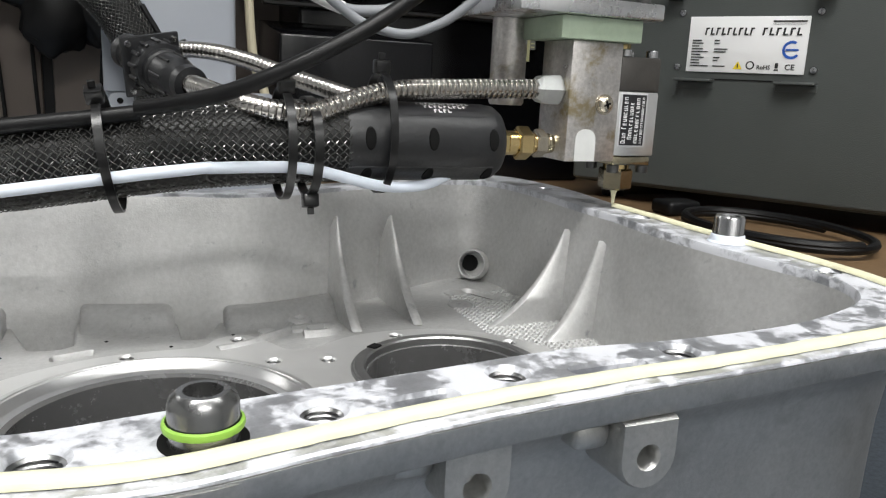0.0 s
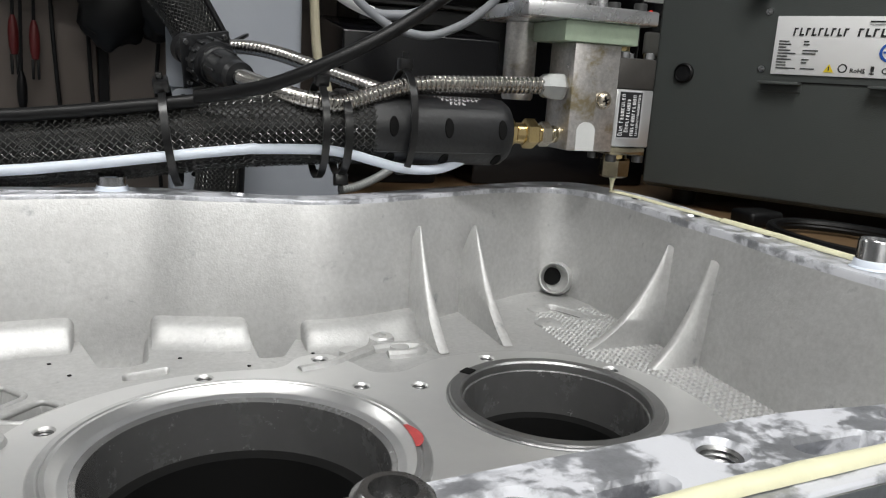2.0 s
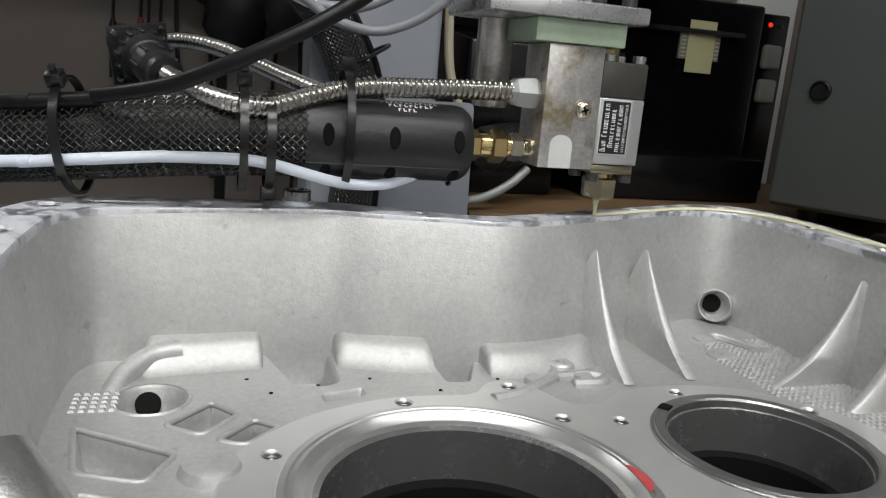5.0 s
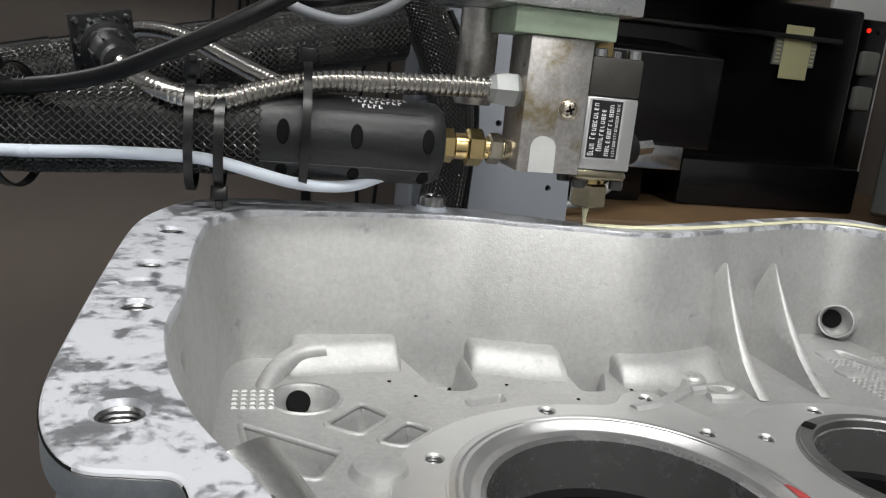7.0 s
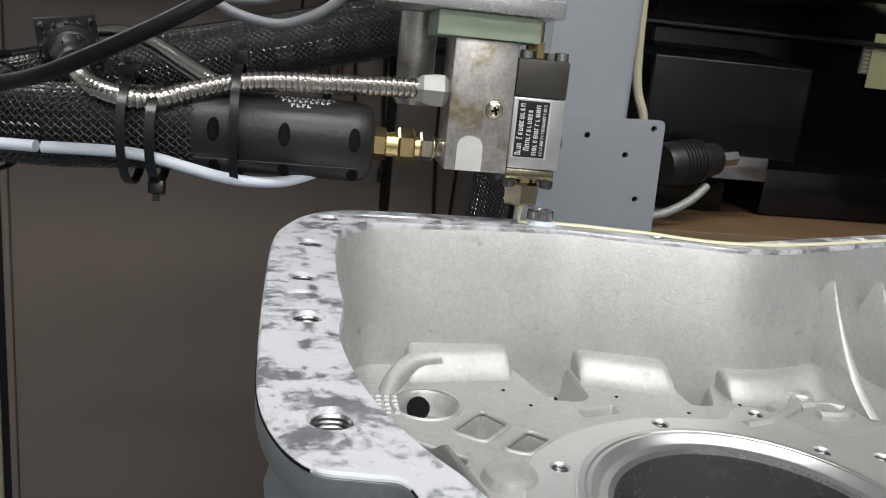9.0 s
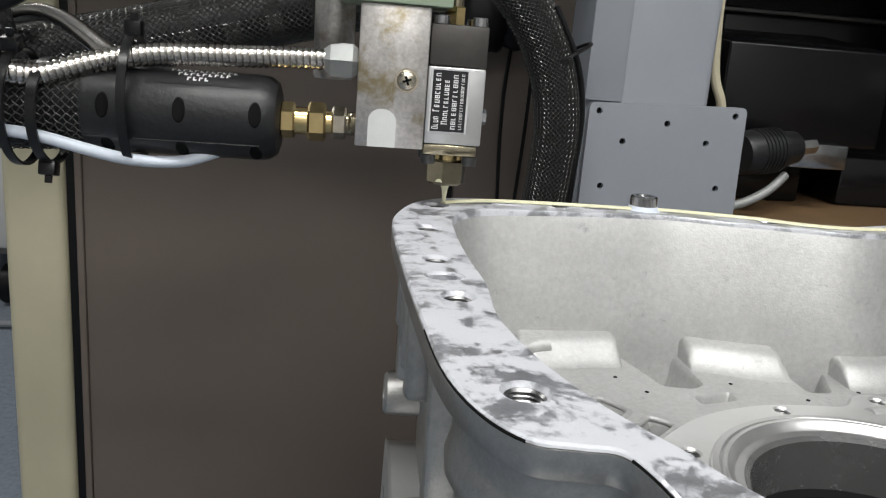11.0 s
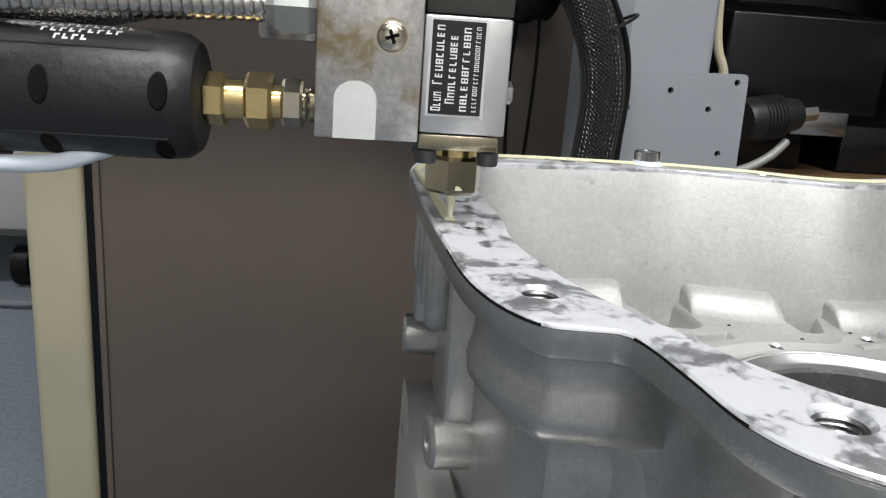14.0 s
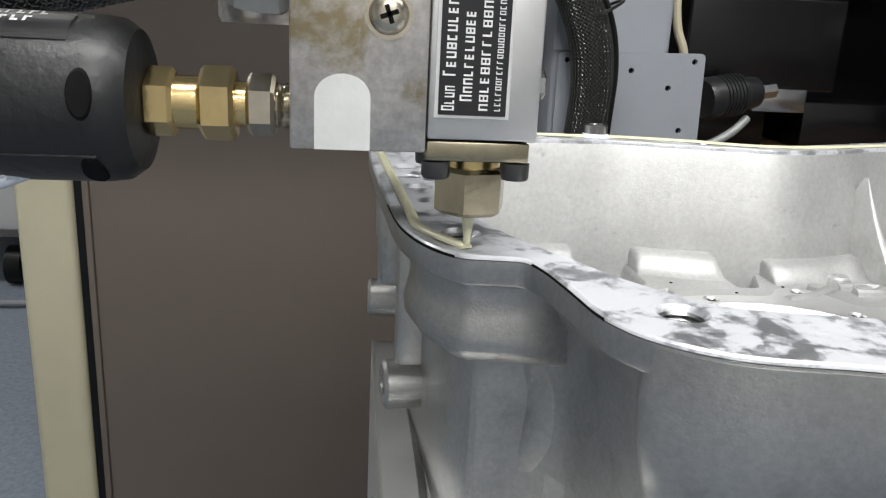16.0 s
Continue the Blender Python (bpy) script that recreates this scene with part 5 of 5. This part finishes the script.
for x0, x1, a in ((-0.1370, -0.1255, 50), (-0.1420, -0.1150, 60), (-0.1460, -0.1120, 70)):
    k = int((x1 - x0) / 0.0028)
    for i in range(k):
        bm = bmesh.new()
        xa = x0 + i * (x1 - x0) / k
        for u, v, w, h in ((0, 0.0008, 0, 7), (0.0008, 0.0019, 0 if i % 2 else 4.5, 2.5 if i % 2 else 7)):
            bm.faces.new([bm.verts.new((xa + xx, -0.02305 * math.cos(radians(a + aa)), 0.0380 + 0.02305 * math.sin(radians(a + aa)))) for xx, aa in ((u, w), (v, w), (v, h), (u, h))])
        part("printed_bar", bm, M_WHITE, cover, "", 0)

# ---- braided sleeve ----


def braid(pts, radius, parent, name="sleeve", wires=32, squash=1.0):
    """A dark inner hose under crossing bundles of pale monofilament."""
    core = part(name, tube(even(pts, 0.004), radius * 0.955, 28, None, None, True, squash), M_RUBBER, parent, "black braided cable sleeve")
    step = 0.0012
    fr = frames(even(pts, step))
    turn = 0.95 * step / radius
    bm = bmesh.new()
    for hand in (1, -1):
        for w in range(wires):
            prev = None
            for i, (p, d, s, u) in enumerate(fr):
                a = 2 * math.pi * w / wires + hand * i * turn
                lift = 0.965 + hand * 0.034 * math.cos(turn * i * wires) + 0.012 * noise.noise(p * 70 + Vector((w * 0.31, 0, hand)))
                now = [bm.verts.new(p + s * (radius * squash * lift * math.cos(a + da)) + u * (radius * lift * math.sin(a + da))) for da in (-0.027, 0.027)]
                now.insert(1, bm.verts.new(p + s * (radius * squash * (lift + 0.018) * math.cos(a)) + u * (radius * (lift + 0.018) * math.sin(a))))
                if prev:
                    bm.faces.new((prev[0], prev[1], now[1], now[0]))
                    bm.faces.new((prev[1], prev[2], now[2], now[1]))
                prev = now
    tagged(part("braid", bm, M_MESHWIRE, core, "glossy woven filaments", 60), kind="stuff")
    return core


S1 = spline([(-0.186, 0, 0.0380), (-0.210, 0.001, 0.0370), (-0.235, 0.003, 0.0355), (-0.262, 0.006, 0.0335)], 8)
braid(S1, 0.0228, tool)

# milky air tube under the sleeve
W1 = spline([(-0.122, -0.006, 0.0195), (-0.138, -0.010, 0.0140), (-0.154, -0.0125, 0.0128), (-0.170, -0.0170, 0.0145), (-0.188, -0.0210, 0.0190), (-0.206, -0.0230, 0.0235), (-0.225, -0.0235, 0.0255), (-0.262, -0.0200, 0.0245)], 8)
part("air_tube", tube(W1, 0.0031, 18), M_WHITETUBE, tool, "milky white air tube")


def cable_tie(x, cz, rx, rz, parent, head_angle=90, y=0.0, wide=0.0044, tail=True):
    """A nylon tie round the bundle: a thin band, its ratchet head and the cut tail."""
    bm = bmesh.new()
    n = 40
    ring = []
    for k in range(n):
        a = 2 * math.pi * k / n
        ring.append([bm.verts.new((x + dx, y + (rx + dr) * math.cos(a), cz + (rz + dr) * math.sin(a))) for dx, dr in ((-wide / 2, 0), (-wide / 2, 0.0013), (wide / 2, 0.0013), (wide / 2, 0))])
    for k in range(n):
        a, b = ring[k], ring[(k + 1) % n]
        for j in range(4):
            bm.faces.new((a[j], a[(j + 1) % 4], b[(j + 1) % 4], b[j]))
    tie = part("cable_tie", bm, M_TIE, parent, "black nylon cable tie", 40)
    a = radians(head_angle)
    m = Matrix.Translation((x, y + (rx + 0.003) * math.cos(a), cz + (rz + 0.003) * math.sin(a))) @ pose(0, 0, 0, head_angle - 90, 0, 0)
    part("tie_head", box(-0.0042, 0.0042, -0.004, 0.004, -0.003, 0.0045, 0.0008, 2, None, m), M_TIE, tie)
    if tail:
        part("tie_tail", box(-0.0018, 0.0018, -0.0008, 0.0008, 0.0045, 0.0085, 0.0003, 1, None, m), M_TIE, tie)
    return tie


cable_tie(-0.1655, 0.0425, 0.0265, 0.0330, tool, 92, -0.002)
cable_tie(-0.2210, 0.0360, 0.0275, 0.0290, tool, 108, -0.004)
cable_tie(-0.2070, 0.0345, 0.0275, 0.0260, tool, 255, -0.003, 0.0048)

# round black connector behind the sleeve
CD = Vector((-0.365, 0.907, 0.21)).normalized()
CX = (Vector((0.028, 0.0075, 0.0047)) - CD * Vector((0.028, 0.0075, 0.0047)).dot(CD)).normalized()
CY = CD.cross(CX)
CON = Matrix.Translation((-0.2647, 0.0474, 0.0651)) @ Matrix((CX, CY, CD)).transposed().to_4x4() @ Matrix.Scale(0.86, 4)
con = part("connector", lathe([(0, 0), (0.0085, 0), (0.0095, 0.004), (0.0125, 0.010), (0.0138, 0.014), (0.0138, 0.030), (0.0152, 0.031), (0.0152, 0.036), (0, 0.036)], 32, CON), M_COVER, tool, "black round cable connector")
part("cable_clamp", lathe([(0.0070, 0), (0.0118, 0.001), (0.0122, 0.008), (0.0095, 0.010)], 24, CON @ pose(0, 0, -0.006)), M_COVER, con, "round cable clamp")
part("coupling_ring", lathe([(0.0150, 0), (0.0180, 0.001), (0.0185, 0.003), (0.0185, 0.012), (0.0170, 0.014), (0, 0.014)], 20, CON @ pose(0, 0, 0.036)), M_COVER, con, "ridged coupling ring", 10)
for k in range(14):
    part("ring_ridge", box(-0.0014, 0.0014, 0.0180, 0.0202, 0.002, 0.0125, 0.0005, 1, None, CON @ pose(0, 0, 0.036, 0, 0, k * 360 / 14)), M_COVER, con)
for k in range(7):
    part("grip_rib", box(-0.0009, 0.0009, 0.0134, 0.0150, 0.012, 0.028, 0.0004, 1, None, CON @ pose(0, 0, 0, 0, 0, k * 51)), M_COVER, con)
fl = part("square_flange", box(-0.0210, 0.0210, -0.0210, 0.0210, 0.052, 0.0552, 0.0012, 2, None, CON), M_COVER, con, "square connector flange")
for sx in (-1, 1):
    for sy in (-1, 1):
        part("flange_screw", lathe([(0, 0.0), (0.0026, 0.0), (0.0021, -0.0016), (0, -0.0018)], 12, CON @ pose(sx * 0.0165, sy * 0.0165, 0.0519)), M_STEEL, fl)
part("rear_shell", lathe([(0.0150, 0), (0.0150, 0.008), (0.0125, 0.010), (0.0125, 0.026), (0.0105, 0.030), (0.0128, 0.031), (0.0128, 0.040), (0, 0.042)], 28, CON @ pose(0, 0, 0.0545)), M_COVER, con)

# black cable sweeping over the bundle, and grey cables above the plate
K1 = spline([(-0.070, -0.018, 0.185), (-0.118, -0.034, 0.150), (-0.160, -0.047, 0.1165), (-0.185, -0.052, 0.0990), (-0.208, -0.052, 0.0855), (-0.231, -0.048, 0.0735), (-0.254, -0.039, 0.0630), (-0.276, -0.025, 0.0565), (-0.294, -0.0155, 0.0530)], 8)
part("signal_cable", tube(K1, 0.0040, 18), M_RUBBER, tool, "thick black cable")
K2 = spline([(-0.222, 0.030, 0.150), (-0.208, 0.025, 0.124), (-0.184, 0.020, 0.1115), (-0.167, 0.020, 0.1105), (-0.150, 0.020, 0.1140), (-0.1258, 0.020, 0.1290), (-0.108, 0.018, 0.150), (-0.095, 0.016, 0.190)], 8)
part("grey_cable", tube(K2, 0.0033, 16), M_GREYCABLE, tool, "grey cable loop")
K3 = spline([(-0.212, 0.020, 0.150), (-0.198, 0.010, 0.121), (-0.1836, 0.010, 0.1090), (-0.1702, 0.010, 0.1020), (-0.148, 0.010, 0.0985), (-0.1305, 0.008, 0.1040), (-0.1165, 0.004, 0.1130), (-0.1008, -0.002, 0.1300), (-0.088, -0.006, 0.160), (-0.080, -0.006, 0.200)], 8)
part("grey_cable", tube(K3, 0.0028, 16), M_GREYCABLE, tool, "grey cable loop")
part("cable_sleeve", tube(even(K2, 0.004)[8:16], 0.0037, 16), M_WHITE, tool, "white marker sleeve")

# ---- trailing part of the hose bundle, in stiff links ----
NLINK = 16
LINK = 0.030


def trail_link(k):
    ob = thing("hose_link", "length of black braided hose with milky tube and black cable", "hose", "links of the trailing hose")
    pts = [Vector((-x, 0, 0)) for x in np.linspace(-0.004, LINK + 0.006, 11)]
    fit = 1.0 - 0.008 * (k % 2)
    braid(pts, 0.0228 * fit, ob, "sleeve", 32)
    part("air_tube", tube([Vector((-x, -0.0260, -0.0090)) for x in np.linspace(-0.004, LINK + 0.006, 5)], 0.0031 * fit, 18), M_WHITETUBE, ob, "milky white air tube")
    if k:
        part("signal_cable", tube([Vector((-x, -0.0185, 0.0205)) for x in np.linspace(-0.004, LINK + 0.006, 5)], 0.0040 * fit, 18), M_RUBBER, ob, "thick black cable")
    if k == 1:
        cable_tie(-0.015, 0.0015, 0.0300, 0.0300, ob, 118, -0.004)
    return ob


links = [trail_link(k) for k in range(NLINK)]
START = Vector((-0.262, 0.006, 0.0335))


def trail(shape):
    """Poses of the links in the tool's space: a chain that turns by (yaw, climb) at each link."""
    out, p, yaw, climb = [], START.copy(), 0.0, 0.0
    for k in range(NLINK):
        yaw += shape[k][0]
        climb += shape[k][1]
        m = Matrix.Translation(p) @ pose(0, 0, 0, 0, climb, -yaw)
        out.append(m)
        p = m @ Vector((-LINK, 0, 0))
    return out


WIDE = [(6, -7), (0, -1), (0, 0), (0, 1), (0, 2), (0, 1), (2, 1), (4, 4), (6, 6), (8, 8), (8, 8), (6, 4), (4, 2), (2, 0), (0, 0), (0, 0)]
TURNED = [(3, -4), (8, 0), (20, 2), (24, 3), (24, 4), (24, 4), (22, 3), (20, 1), (16, 0), (8, 0), (2, 0), (0, 0), (0, 0), (0, 0), (0, 0), (0, 0)]
TIGHT = [(18, -2), (26, 2), (24, 3), (24, 4), (24, 4), (22, 3), (18, 1), (12, 0), (4, 0), (0, 0), (0, 0), (0, 0), (0, 0), (0, 0), (0, 0), (0, 0)]


def bent(t):
    """The bundle's bends at t seconds: straight at first, then folded back more and more."""
    for (t0, a), (t1, b) in (((3.5, WIDE), (7.0, TURNED)), ((7.0, TURNED), (9.5, TIGHT))):
        if t <= t1:
            break
    k = min(1.0, max(0.0, (t - t0) / (t1 - t0)))
    k = k * k * (3 - 2 * k)
    return [(p[0] + (q[0] - p[0]) * k, p[1] + (q[1] - p[1]) * k) for p, q in zip(a, b)]


# ---- sealant bead ----
LAID = [(-0.100, -0.3205), (-0.060, -0.3330), (-0.030, -0.3360), (0.0, -0.3310), (0.04, -0.3250), (0.08, -0.3210), (0.12, -0.3190), (0.17, -0.3150), (0.208, -0.3110), (0.239, -0.2995), (0.257, -0.281),
        (0.266, -0.253), (0.2685, -0.219), (0.2665, -0.187), (0.2655, -0.148), (0.2672, -0.10), (0.2674, -0.0571)]
bead = thing("sealant_bead", "pale yellow sealant bead laid along the housing's rim", "sealant bead", at=(0, 0, 1.0003))


def bead_section(pts, parent, name="bead", size=1.0):
    bm = bmesh.new()
    rings = []
    for i, (p, d, s, u) in enumerate(frames(pts)):
        w = 0.0031 * size * (1 + 0.10 * noise.noise((p.x * 160, p.y * 160, 0)))
        o = s * (0.0003 * noise.noise((p.x * 90, p.y * 90, 3)))
        rings.append([bm.verts.new(p + o + s * (w * c) + Vector((0, 0, h * size))) for c, h in ((-1, 0), (-0.92, 0.0011), (-0.55, 0.0021), (0, 0.0026), (0.55, 0.0021), (0.92, 0.0011), (1, 0))])
    for a, b in zip(rings, rings[1:]):
        for k in range(6):
            bm.faces.new((a[k], a[k + 1], b[k + 1], b[k]))
    for r in (rings[0], rings[-1]):
        bm.faces.new(r)
    return part(name, bm, M_GLUE, parent, "", 70)


bead_section(even(spline([(*p, 0) for p in LAID], 8), 0.003), bead, "bead", 0.9)


def tool_at(t):
    for (t0, x0, y0), (t1, x1, y1) in zip(TOOL_ROWS, TOOL_ROWS[1:]):
        if t <= t1:
            k = (t - t0) / (t1 - t0)
            return Vector((x0 + (x1 - x0) * k, y0 + (y1 - y0) * k, 0))
    return Vector((*TOOL_ROWS[-1][1:], 0))


way = spline([(x, y, 0) for _, x, y in TOOL_ROWS], 10)
way_t = [i / 20 for i in range(len(way))]
drops = []
STEP = 4
for i in range(0, len(way) - 1, STEP):
    seg = way[i:i + STEP + 1]
    mid = seg[len(seg) // 2]
    long = [seg[0] - (seg[1] - seg[0]) * 0.15] + seg[1:-1] + [seg[-1] + (seg[-1] - seg[-2]) * 0.15]
    ob = bead_section([p - mid for p in long], bead, "bead_piece", 0.64)
    drops.append((way_t[min(i + STEP, len(way) - 1)], mid.copy(), ob))

# ---- hanging things on the partition ----


def hang(name, label, category, build, x, y, z):
    ob = thing(name, label, category, "", (x, y, z))
    build(ob)
    return ob


def probe(ob, red=False):
    part("cord", tube(spline([(0.004, 0, 0.5), (-0.003, 0.0, 0.3), (0.003, 0, 0.15), (0, 0, 0.02)], 6), 0.0022, 8), M_RUBBER, ob)
    part("grip", lathe([(0, -0.03), (0.004, -0.029), (0.006, -0.018), (0.0065, 0.0), (0.005, 0.012), (0.0025, 0.02), (0, 0.021)], 16), M_RED if red else M_RUBBER, ob, "red grip" if red else "black grip")
    part("jaw", box(-0.005, -0.0015, -0.002, 0.002, -0.055, -0.029, 0.0008), M_RUBBER, ob)
    part("jaw", box(0.0015, 0.005, -0.002, 0.002, -0.055, -0.029, 0.0008), M_RUBBER, ob)


hang("test_lead", "black test lead clip hanging on its cord", "test lead", lambda o: probe(o), -0.255, 0.715, 1.095)
hang("test_lead", "black test lead clip hanging on its cord", "test lead", lambda o: probe(o), -0.214, 0.712, 1.030)
hang("test_lead", "red test lead clip hanging on its cord", "test lead", lambda o: probe(o, True), -0.222, 0.722, 1.100)
hang("test_lead", "red test lead clip hanging on its cord", "test lead", lambda o: probe(o, True), -0.198, 0.722, 1.095)


def pouch(ob):
    for dx, dz, s in ((0, 0, 1.0), (0.062, 0.008, 0.9), (-0.045, 0.05, 0.8)):
        bm = bmesh.new()
        bmesh.ops.create_icosphere(bm, subdivisions=4, radius=0.042 * s)
        for v in bm.verts:
            k = noise.fractal(v.co * 26 + Vector((dx * 40, 0, 3)), 0.8, 2.0, 4)
            v.co = Vector((v.co.x * (1 + 0.25 * k), v.co.y * 0.5, v.co.z * (1.25 + 0.3 * k))) + Vector((dx, 0, dz + 0.02))
        part("glove", bm, M_RUBBER, ob, "limp black glove", 60)
    part("strap", tube(spline([(0.0, 0, 0.05), (0.02, 0.01, 0.2), (0.03, 0.015, 0.4)], 5), 0.004, 8), M_RUBBER, ob)


hang("hanging_gloves", "limp black work gloves hanging in a bunch", "gloves", pouch, -0.100, 0.690, 1.118)
for x, z0, z1, bend in ((-0.045, 0.80, 1.5, 0.012), (-0.018, 0.86, 1.5, -0.01), (-0.175, 1.0, 1.5, 0.008), (-0.130, 0.93, 1.5, 0.01)):
    c = thing("hanging_cable", "thin black cable hanging down the partition", "cable", "cables on the partition")
    part("cord", tube(spline([(x, 0.735, z1), (x + bend, 0.733, (z0 + z1) / 2 + 0.1), (x - bend * 0.5, 0.735, (z0 * 2 + z1) / 3), (x + 0.3 * bend, 0.735, z0)], 8), 0.0028, 8), M_RUBBER, c)
    part("plug", box(x - 0.004, x + 0.004, 0.729, 0.741, z0 - 0.02, z0, 0.002), M_RUBBER, c)
upright_cable = thing("cream_cable", "cream cable running down behind the post", "cable")
part("cord", tube(spline([(0.095, 0.40, 1.7), (0.097, 0.40, 1.4), (0.103, 0.395, 1.12), (0.118, 0.39, 1.05), (0.128, 0.40, 0.98)], 8), 0.0050, 10), M_CREAMCABLE, upright_cable)

# the robot's thick hose beside the post
trunk = thing("robot_hose", "thick black braided robot hose rising beside the post", "hose", "", (0, 0, 0))
braid(spline([(-0.014, 0.0, 0.86), (-0.004, 0, 0.93), (0.002, 0.0, 0.985), (0.003, 0.0, 1.03), (-0.006, 0.0, 1.075), (-0.032, 0.0, 1.125), (-0.075, 0.0, 1.165), (-0.13, 0.01, 1.19)], 8), 0.0215, trunk, "sleeve", 32)
part("outer_cord", tube(spline([(0.014, -0.016, 0.87), (0.020, -0.012, 0.985), (0.022, -0.01, 1.04), (0.012, -0.012, 1.085), (-0.012, -0.012, 1.13)], 6), 0.0028, 8), M_RUBBER, trunk)
part("cable_tie", tube(spline([(0.004 + 0.0215 * math.cos(a), 0.0215 * math.sin(a), 1.09 + 0.012 * math.cos(a)) for a in np.linspace(0, 2 * math.pi, 24)], 2), 0.0016, 6), M_TIE, trunk, "black nylon cable tie")
TRUNK_ROWS = [(0, 0.002, 0.300), (3.5, -0.003, 0.300), (7.0, -0.017, 0.300), (8.0, -0.034, 0.300), (9.0, -0.058, 0.300), (11.5, -0.080, 0.300), (12.5, -0.064, 0.300), (14.0, -0.041, 0.300), (15.0, -0.027, 0.300), (16.0, -0.014, 0.300)]


def motions():
    rows = [(t, Matrix.Translation((x, y, TIP_Z))) for t, x, y in TOOL_ROWS]
    walk(tool, rows)
    walk(trunk, [(t, Matrix.Translation((x, y, 0))) for t, x, y in TRUNK_ROWS])
    for k, ob in enumerate(links):
        walk(ob, [(t, Matrix.Translation((x, y, TIP_Z)) @ trail(bent(t))[k]) for t, x, y in TOOL_ROWS])
    # each piece of sealant waits inside the nozzle nut and is set down as the tip passes
    for t, mid, ob in drops:
        out = [(s, Matrix.Translation((x, y, 0.0135))) for s, x, y in TOOL_ROWS if s < t - 0.2]
        at = tool_at(t - 0.1)
        out.append((max(0.0, t - 0.1), Matrix.Translation((at.x, at.y, 0.0135))))
        out.append((t, Matrix.Translation(mid)))
        if t < 15.95:
            out.append((16.0, Matrix.Translation(mid)))
        walk(ob, out)


motions()
